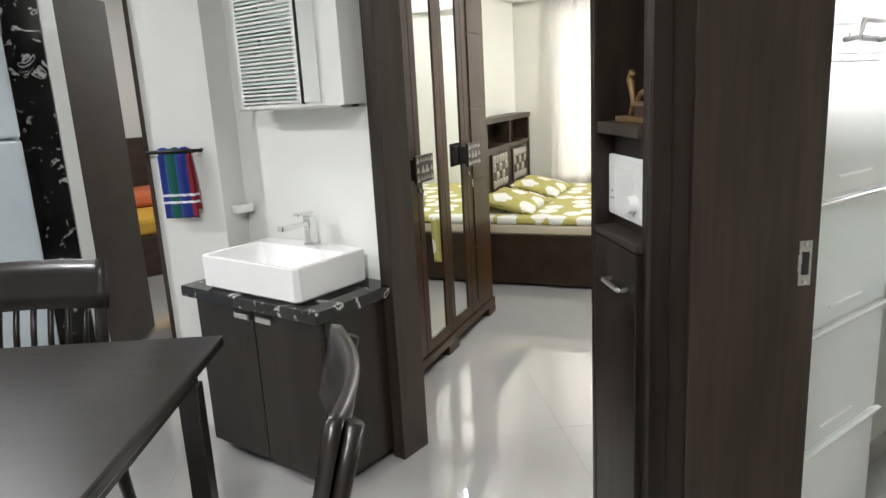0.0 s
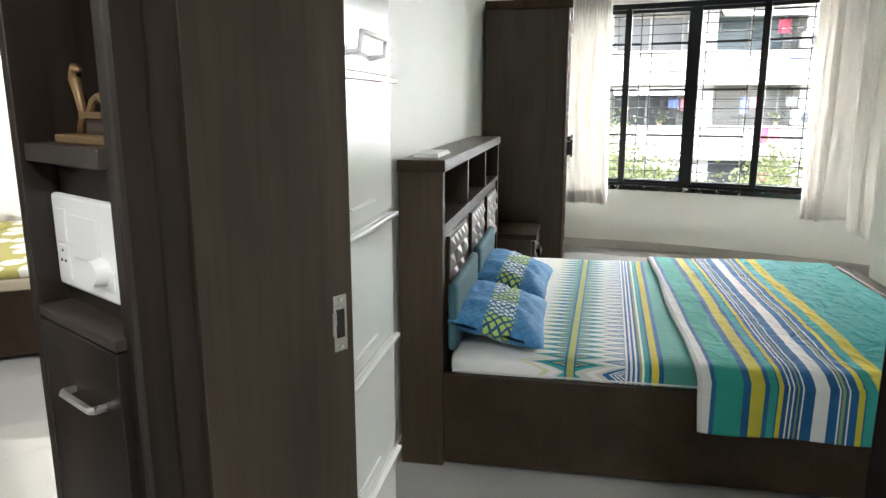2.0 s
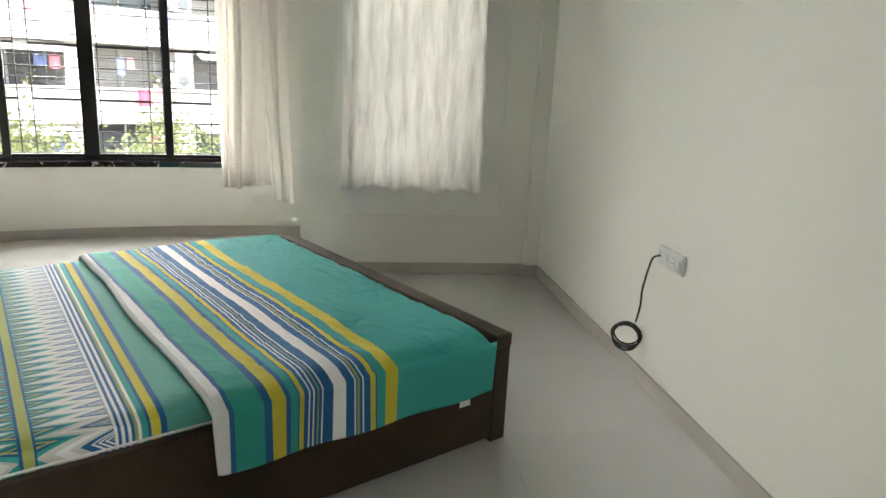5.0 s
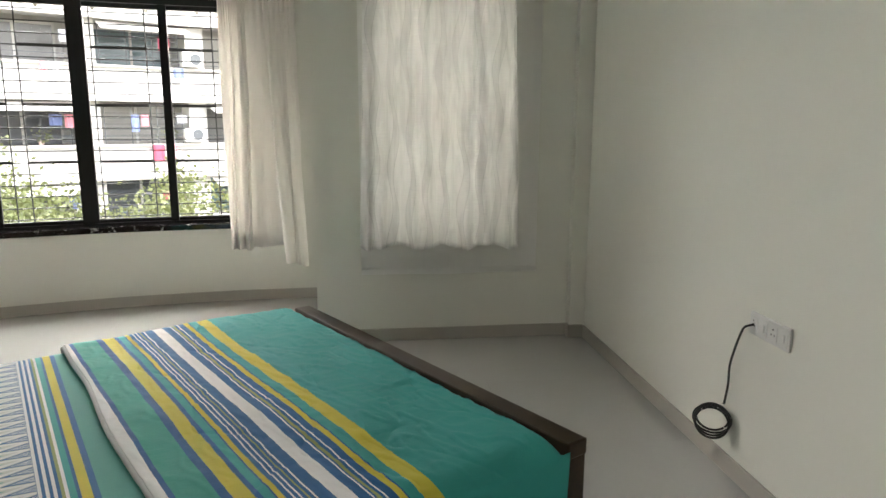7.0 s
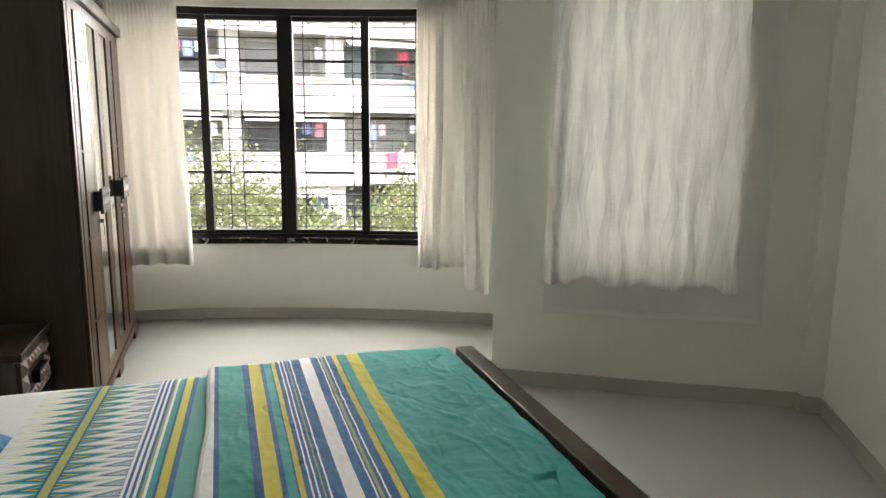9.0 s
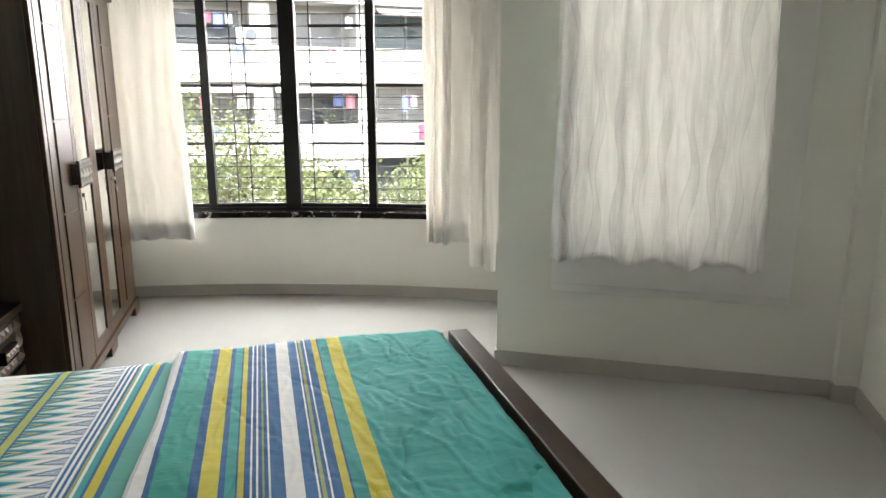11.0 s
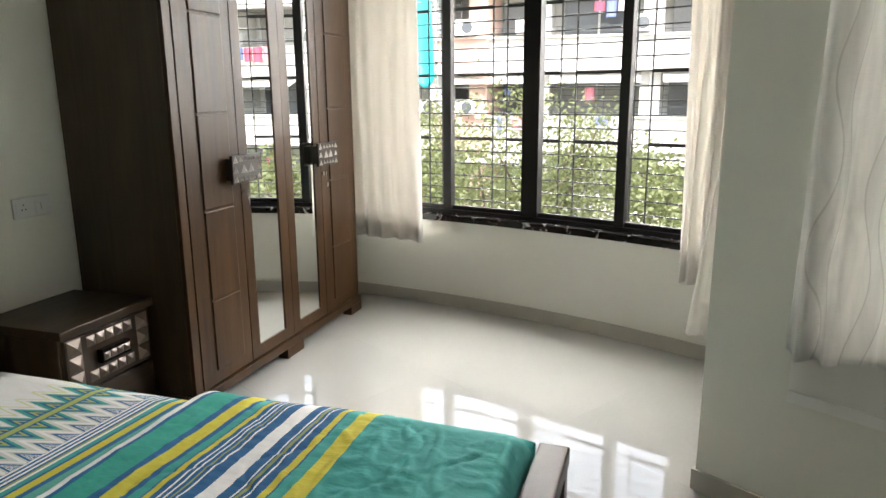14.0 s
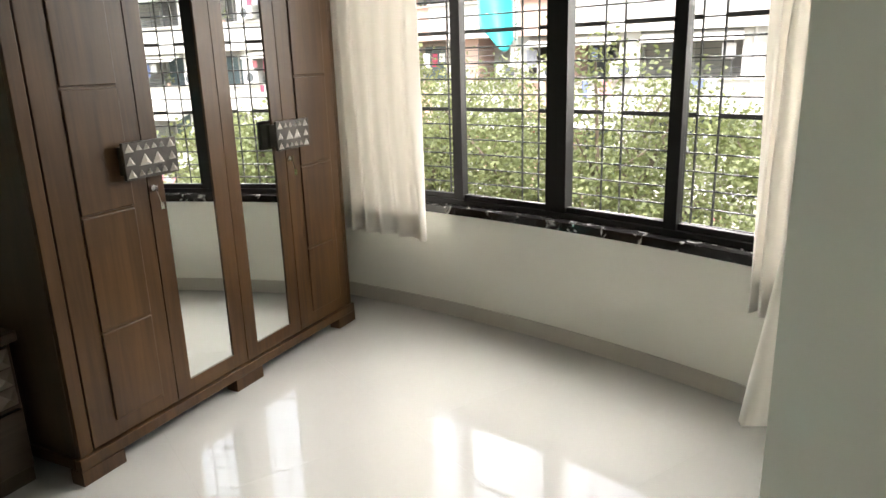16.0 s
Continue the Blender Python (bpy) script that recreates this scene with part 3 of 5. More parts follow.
def curtain(name, base, across, out, w0, w1, top, bottom, folds, depth, cloth_mat, label, seed, nu=120, nv=40, hem=0.0, group="", drift=0.0, lean=0.0):
    """A hanging cloth in its own frame: x across, y out of the wall, z up. drift: how far its foot hangs out, lean: how far its foot slants sideways."""
    ax = Vector((*across, 0)).normalized()
    m = Matrix.Translation((*base, 0)) @ Matrix(((ax.x, out[0], 0, 0), (ax.y, out[1], 0, 0), (0, 0, 1, 0), (0, 0, 0, 1)))
    rnd = random.Random(seed)
    ph = [rnd.uniform(0, 6.28) for _ in range(5)]
    shift = rnd.uniform(0, 50)

    def at(s, t):
        z = top + (bottom - top) * t
        k = min(1.0, 0.35 + t)
        x = (s - 0.5) * (w0 + (w1 - w0) * t) + 0.012 * math.sin(9 * s + 4 * t + ph[0]) * k + lean * t ** 1.4
        # uneven folds: their spacing and depth wander across the cloth, small pleats under the rod run out downwards
        ws = s + 0.55 / folds * noise.noise((s * folds * 0.7 + shift, t * 0.9, 0.0))
        big = math.sin(folds * 6.28 * ws + ph[1] + 0.5 * math.sin(2.4 * t + ph[2]))
        y = depth * k * (0.35 + 0.9 * abs(noise.noise((s * folds * 0.5 + shift, 7.0, t * 0.5)))) * 1.6 * (big if big > 0 else 0.6 * big)
        y += depth * 0.35 * noise.noise((s * folds * 2.6 + shift, t * 1.5, 3.0)) * k
        y += 0.010 * math.sin(folds * 4.3 * 6.28 * s) * max(0.0, 1 - 4.5 * t)
        y += 0.006 * noise.noise((s * 14 + shift, t * 9, 5.0))
        y += 0.02 * t * math.sin(3 * s + ph[4]) + drift * t ** 1.5
        z += hem * t * t * (math.sin(folds * 6.28 * s * 0.42 + ph[2]) + 0.5 * noise.noise((s * 11 + shift, 0, 1))) + (0.012 * math.sin(folds * 4.3 * 6.28 * s) if t < 0.03 else 0)
        return Vector((x, y, z))
    t = thing(name, m, label, "curtain", group)
    part("cloth", shell(at, nu, nv, 0.0015), cloth_mat, t, smooth=True)
    if cloth_mat is curtain_cloth:
        h = 1 - 0.115 / (top - bottom)
        part("hem", shell(lambda s, u: at(s, h + (1 - h) * u) - Vector((0, 0.003, 0)), nu, 6, 0.0012), cloth_mat, t, "turned-up hem", smooth=True)
    return t


def along(a0, a1, r):
    p, q = bay(r, a0, 0), bay(r, a1, 0)
    c = (p + q) / 2
    d = (q - p).normalized()
    return (c.x, c.y), (d.x, d.y), (-d.y, d.x) if (-d.y * (CX - c.x) + d.x * (CY - c.y)) > 0 else (d.y, -d.x), (q - p).length


b, d, o, w = along(-3.9, -10.2, 6.84)
curtain("curtain", b, d, o, w * 0.95, w, 2.36, 0.45, 6, 0.035, curtain_cloth, "white cotton curtain drawn to one side of the bay window", 3, hem=0.004, group="bay window curtains")
b, d, o, w = along(-24.25, -25.8, 6.84)
curtain("curtain", b, d, o, w, w * 1.02, 2.36, 0.43, 3, 0.045, curtain_cloth, "bunched white cotton curtain beside the bay window", 5, 90, hem=0.004, group="bay window curtains")
b, d, o, w = along(-25.4, -28.9, 6.86)
curtain("curtain", b, d, o, w, w, 2.36, 0.45, 2, 0.022, curtain_cloth, "white cotton curtain hanging flat by the bay wall's end", 12, 80, hem=0.006, group="bay window curtains")
b, d, o, w = along(-26.9, -28.8, 6.79)
curtain("curtain", b, d, o, w, w * 0.55, 2.36, 0.47, 1.5, 0.03, curtain_cloth, "white cotton curtain end hanging loose by the wall", 8, 70, hem=0.015, group="bay window curtains", drift=0.78, lean=0.13)
rod = thing("curtain_rod", pose(0, 0, 0), "black metal curtain rod following the curved bay wall", "curtain rod")
bm = bmesh.new()
tube(bm, [bay(6.845, a, 2.385) for a in np.linspace(-2.2, -29.9, 30)], 0.018, 8)
part("rail", bm, black_metal, rod, smooth=True)
for a in (-3.2, -10.5, -20.0, -29.2):
    bm = bmesh.new()
    tube(bm, [bay(6.86, a, 2.385), bay(6.945, a, 2.385)], 0.010, 6)
    part("bracket", bm, black_metal, rod)
uo, vo_ = FU @ Vector((-1, 0, 0)), FU @ Vector((0, 1, 0))
c = FU @ Vector((5.702, 0.625, 0))
lin = thing("curtain_lining", Matrix.Translation((c.x, c.y, 0)) @ Matrix(((vo_.x, uo.x, 0, 0), (vo_.y, uo.y, 0, 0), (0, 0, 1, 0), (0, 0, 0, 1))), "flat cream lining sheet hanging behind a curtain", "curtain lining")
part("cloth", shell(lambda s, t: Vector(((s - 0.5) * 1.15, 0.003 * math.sin(14 * s) * t, 2.45 - 2.005 * t + 0.004 * math.sin(9 * s))), 40, 20, 0.002), lining_cloth, lin)
part("hem", boxes(((-0.575, 0.003, 0.447), (0.575, 0.006, 0.485))), lining_cloth, lin)
c = FU @ Vector((5.625, 0.70, 0))
curtain("curtain", (c.x, c.y), (vo_.x, vo_.y), (uo.x, uo.y), 0.94, 0.99, 2.45, 0.635, 8, 0.026, wave_cloth, "white sheer curtain with wavy vertical stripes, backlit by a window", 21, 160, 60, hem=0.018)
rod = thing("curtain_rod", pose(0, 0, 0), "black metal curtain rod on the slanted wall", "curtain rod")
bm = bmesh.new()
tube(bm, [FU @ Vector((5.64, -0.02, 2.47)), FU @ Vector((5.64, 1.30, 2.47))], 0.014, 10)
part("rail", bm, black_metal, rod, smooth=True)
for v in (0.02, 1.26):
    bm = bmesh.new()
    tube(bm, [FU @ Vector((5.65, v, 2.47)), FU @ Vector((5.71, v, 2.47))], 0.009, 6)
    part("bracket", bm, black_metal, rod)


# ---- wardrobe: x across the front, y back from the front, z up ----
def wardrobe(place, label, group):
    W, D, H = 1.685, 0.575, 2.08
    t = thing("wardrobe", place, label, "wardrobe", group)
    part("side_panel", boxes(((0.0, 0.022, 0.10), (0.02, D, H - 0.04))), wenge, t, "dark-stained side panel")
    part("side_panel", boxes(((W - 0.02, 0.022, 0.10), (W, D, H - 0.04))), wenge, t, "dark-stained side panel")
    part("back_panel", boxes(((0.02, D - 0.015, 0.10), (W - 0.02, D, H - 0.04))), wenge, t)
    part("bottom_board", boxes(((0.02, 0.022, 0.10), (W - 0.02, D - 0.015, 0.12))), wenge, t)
    part("top_board", boxes(((0.02, 0.022, H - 0.06), (W - 0.02, D - 0.015, H - 0.04))), wenge, t)
    part("cornice", boxes(((-0.02, -0.025, H - 0.04), (W + 0.02, D + 0.0, H + 0.02)), bevel=0.008), walnut, t)
    part("stile", boxes(((0.0, 0.0, 0.10), (0.05, 0.022, H - 0.04)), bevel=0.003), walnut, t)
    part("stile", boxes(((W - 0.03, 0.0, 0.10), (W, 0.022, H - 0.04)), bevel=0.003), walnut, t)
    part("plinth", boxes(((-0.012, -0.012, 0.055), (W + 0.012, 0.02, 0.10)), ((-0.012, 0.02, 0.055), (0.02, D, 0.10)), bevel=0.004), walnut, t)
    for a, b in ((-0.012, 0.16), (0.75, 0.92), (W - 0.14, W + 0.012)):
        bm = bmesh.new()
        prism(bm, [(a, -0.012), (b, -0.012), (b, 0.05), (a, 0.05)], 0.0, 0.055)
        part("foot", bm, walnut, t)
        part("foot", boxes(((a, D - 0.08, 0), (b, D - 0.02, 0.10))), walnut, t)
    z0, z1 = 0.108, H - 0.046
    for kind, a, b in (("plain", 0.054, 0.437), ("mirror", 0.441, 0.842), ("mirror", 0.846, 1.232), ("plain", 1.236, 1.652)):
        if kind == "plain":
            door = part("door", boxes(((a, -0.002, z0), (b, 0.018, z1)), bevel=0.003), walnut, t)
            g0, g1 = a + 0.10, b - 0.07
            zs = (0.165, 0.505, 0.915, 1.335, 1.755, 1.985)
            for k in range(5):
                part("panel", boxes(((g0, -0.009, zs[k] + 0.0045), (g1, -0.0015, zs[k + 1] - 0.0045)), bevel=0.004), walnut, door)
        else:
            left = a < 0.8
            fx0, fx1 = a + 0.07, b - (0.08 if left else 0.075)
            door = part("door", boxes(((a, -0.002, z0), (fx0, 0.018, z1)), ((fx1, -0.002, z0), (b, 0.018, z1)), ((fx0, -0.002, z0), (fx1, 0.018, z0 + 0.062)), ((fx0, -0.002, z1 - 0.062), (fx1, 0.018, z1))), walnut, t, "wood-framed mirror door")
            part("mirror", boxes(((fx0 - 0.004, 0.004, z0 + 0.058), (fx1 + 0.004, 0.008, z1 - 0.058))), mirror, door, "tall mirror")
        if kind == "plain":
            h0 = 0.315 if a < 0.5 else 1.125
            hd = part("handle", boxes(((h0, -0.052, 1.015), (h0 + 0.235, -0.038, 1.145)), ((h0 + 0.01, -0.038, 1.03), (h0 + 0.095 if a < 0.5 else h0 + 0.2, -0.003, 1.13)), bevel=0.002), niche_wood, door, "square dark handle plate with silvered studs")
            bm = bmesh.new()
            for zc, n, size, pitch in ((1.125, 4, 0.013, 0.034), (1.080, 2, 0.026, 0.056), (1.036, 4, 0.013, 0.034)):
                for c in range(n):
                    wedge(bm, (h0 + 0.117 + (c - (n - 1) / 2) * pitch, -0.0522, zc), size, 0.009, (1, 0, 0), (0, 0, 1), (0, -1, 0))
                for e in (-1, 1):
                    wedge(bm, (h0 + 0.117 + e * 0.092, -0.0522, zc), 0.019, 0.009, (1, 0, 0), (0, 0, 1), (0, -1, 0))
            part("studs", bm, carved, hd, "silvered pyramid studs")
            x = 0.455 if a < 0.5 else 1.25
            bm = bmesh.new()
            tube(bm, [(x, -0.003, 0.965), (x, -0.014, 0.965)], 0.012, 14)
            box(bm, (x - 0.002, -0.03, 0.955), (x + 0.002, -0.013, 0.975))
            part("lock", bm, chrome, door, "chrome lock")
            bm = bmesh.new()
            tube(bm, [(x, -0.024, 0.96), (x + 0.006, -0.028, 0.93), (x + 0.016, -0.026, 0.895)], 0.0022, 5)
            box(bm, (x + 0.008, -0.028, 0.885), (x + 0.024, -0.024, 0.912))
            part("key", bm, chrome, door)
    return t


ward = wardrobe(pose(5.607, 0.533, 0), "dark brown four-door wooden wardrobe with two mirror doors", "wardrobes")
f2 = F2 @ Matrix.Translation((2.985, 1.42, 0)) @ Matrix.Diagonal((0.87, 1, 1, 1))
copy_thing(ward, f2)

# carved panel leaning on the wall above the wardrobe
top = thing("carved_pelmet", pose(6.55, 0.60, 2.10), "carved silvered ornament on top of the wardrobe", "ornament")
bm = boxes(((0.0, 0, 0), (0.75, 0.03, 0.02)), ((0.0, 0, 0.12), (0.75, 0.03, 0.14)))
part("rails", bm, walnut, top)
bm = bmesh.new()
for k in range(8):
    c = Vector((0.05 + k * 0.093, 0.015, 0.07))
    tube(bm, [c + Vector((0.04 * math.cos(a), 0, 0.048 * math.sin(a))) for a in np.linspace(0, 6.28, 15)], 0.008, 6)
part("scroll", bm, carved, top, smooth=True)


# ---- bed ----
def bed(place, quilted, label):
    """Bed frame: x across 0..1.93, y 0 at the foot to 2.12 at the headboard's face."""
    t = thing("bed", place, label, "bed", "beds")
    W, L = 1.93, 2.12
    part("side_rail", boxes(((0.004, 0.06, 0.02), (0.034, L, 0.385)), bevel=0.003), wenge_flat, t)
    part("side_rail", boxes(((W - 0.034, 0.06, 0.02), (W - 0.004, L, 0.385)), bevel=0.003), wenge_flat, t)
    part("slat_base", boxes(((0.034, 0.05, 0.30), (W - 0.034, L, 0.34))), wenge_flat, t)
    part("footboard", boxes(((0.0, 0.0, 0.0), (0.055, 0.075, 0.40)), ((W - 0.055, 0.0, 0.0), (W, 0.075, 0.40)), ((0.055, 0.015, 0.04), (W - 0.055, 0.055, 0.40)), bevel=0.003), wenge_flat, t)
    part("foot_rail", boxes(((-0.003, -0.004, 0.40), (W + 0.003, 0.082, 0.455)), bevel=0.006), wenge_flat, t)
    hb = part("headboard", boxes(((0.045, L + 0.012, 0.20), (W - 0.045, L + 0.03, 0.935)), bevel=0.002), wenge, t, "headboard panel below open cubby holes")
    part("end_panel", boxes(((0.0, L, 0.0), (0.045, L + 0.165, 1.16)), bevel=0.002), wenge, t)
    part("end_panel", boxes(((W - 0.045, L, 0.0), (W, L + 0.165, 1.16)), bevel=0.002), wenge, t)
    part("back_panel", boxes(((0.045, L + 0.15, 0.2), (W - 0.045, L + 0.165, 1.16))), wenge, t)
    part("cubby_shelf", boxes(((0.045, L, 0.935), (W - 0.045, L + 0.15, 0.96)), bevel=0.002), wenge, t)
    part("top_board", boxes(((-0.006, L - 0.01, 1.16), (W + 0.006, L + 0.17, 1.205)), bevel=0.005), wenge_flat, t)
    for x in (0.63, 1.27):
        part("divider", boxes(((x, L + 0.002, 0.96), (x + 0.025, L + 0.15, 1.16))), wenge, hb)
    for k in range(3):
        x0 = 0.13 + 0.60 * k
        cp = part("carved_panel", boxes(((x0, L - 0.004, 0.60), (x0 + 0.44, L + 0.012, 0.90)), bevel=0.003), wenge, hb, "carved panel with silvered studs")
        bm = bmesh.new()
        for i in range(5):
            for j in range(4):
                if (i + j) % 2 == 0 or j in (0, 3):
                    pyramid(bm, (x0 + 0.055 + i * 0.083, L - 0.0045, 0.645 + j * 0.07), 0.033, 0.016, (1, 0, 0), (0, 0, 1), (0, -1, 0))
        part("studs", bm, carved, cp)
    return t


bed(pose(3.095, -1.18, 0), True, "dark-stained king-size bed frame with cubby headboard")
X0, X1, YF, YH = 3.10, 5.02, -1.10, 0.935
mat = thing("mattress", pose(0, 0, 0), "thick mattress under a patterned teal sheet", "mattress")


def soft_slab(x0, x1, y0, y1, z0, z1, r, n=(60, 70), lump=0.004, seed=0.0):
    """A cushion-like slab with rounded rims."""
    bm = bmesh.new()
    bmesh.ops.create_cube(bm, size=1.0)
    bmesh.ops.subdivide_edges(bm, edges=bm.edges[:], cuts=24, use_grid_fill=True)
    for v in bm.verts:
        p = v.co * 2
        q = Vector((x0 + (x1 - x0) * (p.x + 1) / 2, y0 + (y1 - y0) * (p.y + 1) / 2, z0 + (z1 - z0) * (p.z + 1) / 2))
        inner = Vector((min(max(q.x, x0 + r), x1 - r), min(max(q.y, y0 + r), y1 - r), min(max(q.z, z0 + r), z1 - r)))
        d = q - inner
        v.co = inner + d.normalized() * r if d.length > 1e-6 else q
        v.co.z += lump * noise.noise((v.co.x * 3 + seed, v.co.y * 3, v.co.z))
    return bm


part("piping", tube(bmesh.new(), [(X0 + 0.028, YH - 0.03, 0.392), (X0 + 0.028, YF + 0.05, 0.392), (X1 - 0.028, YF + 0.05, 0.392), (X1 - 0.028, YH - 0.03, 0.392)], 0.004, 6), plastic, mat)
part("sheeted_mattress", soft_slab(X0 + 0.03, X1 - 0.03, YF + 0.03, YH - 0.01, 0.341, 0.455, 0.045), sheet_mat, mat, smooth=True)

# quilt: lies on the mattress and hangs over both sides
quilt = thing("quilt", pose(0, 0, 0), "teal quilt with blue, yellow and white stripes on a bed", "quilt")
DROP = 0.19


def quilt_at(s, t):
    wide = X1 - X0
    arcl = -DROP + s * (wide + 2 * DROP)
    r = 0.10
    y = -0.008 + t * (YF + 0.035) + (0.012 * math.sin(5 * s) + 0.006 * math.sin(17 * s)) * (1 - t)
    if arcl < 0:
        x, z = X0 - 0.028 - 0.010 * math.sin(t * 17) * min(1, -arcl * 5), 0.438 + arcl
    elif arcl > wide:
        x, z = X1 + 0.028 + 0.008 * math.sin(t * 15), 0.438 - (arcl - wide)
    else:
        e = min(arcl, wide - arcl)
        x = X0 - 0.028 + (wide + 0.056) * arcl / wide
        z = 0.468 - 0.030 * max(0, 1 - e / r) ** 2 + 0.009 * noise.noise((x * 2.2, y * 2.6, 0.3)) + 0.004 * noise.noise((x * 7 + 2 * y, y * 9, 1.7)) + 0.0018 * noise.noise((x * 22 + 3 * y, y * 13, 4.0))
        # meandering lines of quilting, with puckers beside them
        for y0, ph in ((-0.95, 0.0), (-0.74, 2.2), (-0.50, 0.9), (-0.28, 3.0)):
            off = y - y0 - 0.075 * math.sin(x * 11 + ph) - 0.02 * math.sin(x * 27 + 2 * ph)
            z -= 0.0035 * math.exp(-(off / 0.009) ** 2)
            z += 0.0035 * noise.noise((x * 40, y * 8, 5.0)) * math.exp(-(off / 0.05) ** 2)
        rid = 1 - abs(noise.noise((x * 5 + 2.5 * y, y * 15 - 3 * x, 2.2)))
        rid2 = 1 - abs(noise.noise((x * 13 - 4 * y, y * 9 + 5 * x, 6.1)))
        z += (0.0060 * rid ** 11 + 0.0032 * rid2 ** 12) * (0.45 + 0.55 * max(0, min(1, (-y - 0.45) * 5))) * min(1, e * 8)
        if t > 0.95:
            z -= 0.06 * ((t - 0.95) / 0.05) ** 2
    return Vector((x, y, z))


part("cover", shell(quilt_at, 230, 210, 0.012), quilt_mat, quilt, smooth=True)
part("rolled_edge", tube(bmesh.new(), [quilt_at(s, 0.0) + Vector((0, 0.002, 0.0)) for s in np.linspace(0.0, 1.0, 160)], 0.009, 8), cloth("white_quilt_edge", (0.78, 0.78, 0.78)), quilt, "white piped edge", smooth=True)
part("care_label", boxes(((3.066, -0.96, 0.215), (3.068, -0.91, 0.245))), plastic, quilt)


def pillow(place, w, d, h, material, label, group=""):
    t = thing("pillow", place, label, "pillow", group)

    def at(side):
        def fn(s, u):
            x, y = (s - 0.5) * 2, (u - 0.5) * 2
            k = max(0.0, (1 - abs(x) ** 2.6)) ** 0.5 * max(0.0, (1 - abs(y) ** 2.6)) ** 0.5
            pin = 1 + 0.06 * abs(x * y)
            wr = 0.012 * noise.noise((x * 2.5, y * 3.5, side)) + 0.006 * noise.noise((x * 8, y * 8, side))
            return Vector((x * w / 2 * (1 - 0.06 * (1 - y * y) * 0) * pin, y * d / 2 * pin, side * (h / 2 * k + 0.004) + wr * (0.4 + k)))
        return fn
    bm = sheet(at(1), 34, 26)
    b2 = sheet(at(-1), 34, 26)
    me = bpy.data.meshes.new("under")
    b2.to_mesh(me)
    b2.free()
    bm.from_mesh(me)
    bpy.data.meshes.remove(me)
    bmesh.ops.remove_doubles(bm, verts=bm.verts, dist=0.0085)
    part("cover", bm, material, t, smooth=True)
    return t


pillow(pose(3.45, 0.75, 0.543, 0, -13, 91), 0.36, 0.60, 0.12, pillow_mat, "blue pillow with a green lozenge band, leaning on the headboard", "blue pillows")
pillow(pose(4.12, 0.755, 0.547, 0, -15, 88), 0.36, 0.60, 0.13, pillow_mat, "blue pillow with a green lozenge band, leaning on the headboard", "blue pillows")
for x in (3.36, 4.06):
    t = thing("back_cushion", pose(x, 0.905, 0.612), "dark teal cushion upright against the headboard", "cushion", "back cushions")
    part("cover", soft_slab(-0.22, 0.40, -0.012, 0.026, -0.15, 0.12, 0.018, lump=0.003, seed=x), teal_pad, t, smooth=True)
t = thing("books", pose(3.30, 1.02, 1.2055), "two thin white booklets lying on the headboard", "booklet")
part("booklet", boxes(((-0.13, -0.05, 0), (0.13, 0.05, 0.008)), bevel=0.002), plastic, t)
part("booklet", boxes(((-0.11, -0.045, 0.0085), (0.12, 0.045, 0.016)), bevel=0.002), plastic, t)

# nightstand between bed and wardrobe
ns = thing("nightstand", pose(5.10, 0.70, 0), "dark wooden nightstand with two stud-carved drawers", "nightstand")
part("carcass", boxes(((0.0, 0.02, 0.06), (0.46, 0.41, 0.53)), bevel=0.003), wenge, ns)
part("top_board", boxes(((-0.012, -0.012, 0.53), (0.472, 0.42, 0.565)), bevel=0.004), wenge_flat, ns)
part("plinth", boxes(((0.0, 0.03, 0.0), (0.46, 0.40, 0.06))), wenge, ns)
for z in (0.075, 0.305):
    dr = part("drawer", boxes(((0.012, 0.0, z), (0.448, 0.02, z + 0.215)), bevel=0.003), wenge_flat, ns)
    hd = part("handle", boxes(((0.155, -0.03, z + 0.08), (0.305, -0.001, z + 0.135)), bevel=0.003), blackwood, dr)
    bm = bmesh.new()
    if z > 0.2:
        for i in (0, 1):
            for j in range(3):
                pyramid(bm, (0.055 + i * 0.35, -0.0005, z + 0.04 + j * 0.068), 0.033, 0.017, (1, 0, 0), (0, 0, 1), (0, -1, 0))
        for c in range(5):
            for zz in (0.035, 0.18):
                pyramid(bm, (0.135 + c * 0.048, -0.0005, z + zz), 0.022, 0.012, (1, 0, 0), (0, 0, 1), (0, -1, 0))
    if z > 0.2:
        part("studs", bm, carved_dark, dr, "dull pyramid studs")
        bm = bmesh.new()
    for c in range(4):
        pyramid(bm, (0.178 + c * 0.035, -0.0302, z + 0.107), 0.016, 0.009, (1, 0, 0), (0, 0, 1), (0, -1, 0))
    hd["label"] = "stud-carved drawer handle"
    part("handle_studs", bm, carved_dark, dr)

# socket plates and cable
def socket_plate(place, w, h, n, label):
    t = thing("socket_plate", place, label, "socket", "socket plates")
    part("plate", boxes(((-w / 2, 0, -h / 2), (w / 2, 0.012, h / 2)), bevel=0.004), plastic, t)
    for k in range(n):
        x = -w / 2 + (k + 0.5) * w / n
        m = part("module", boxes(((x - w / n * 0.38, 0.0125, -h * 0.33), (x + w / n * 0.38, 0.015, h * 0.33)), bevel=0.001), plastic, t)
        if k % 2 == 1:
            bm = bmesh.new()
            for dx, dz in ((0, 0.014), (-0.009, -0.006), (0.009, -0.006)):
                tube(bm, [(x + dx, 0.0148, dz), (x + dx, 0.0158, dz)], 0.0032, 8)
            part("pin_holes", bm, dark_void, m)
        else:
            part("rocker", boxes(((x - 0.009, 0.015, -0.014), (x + 0.009, 0.019, 0.014)), bevel=0.001), plastic, m)
    return t


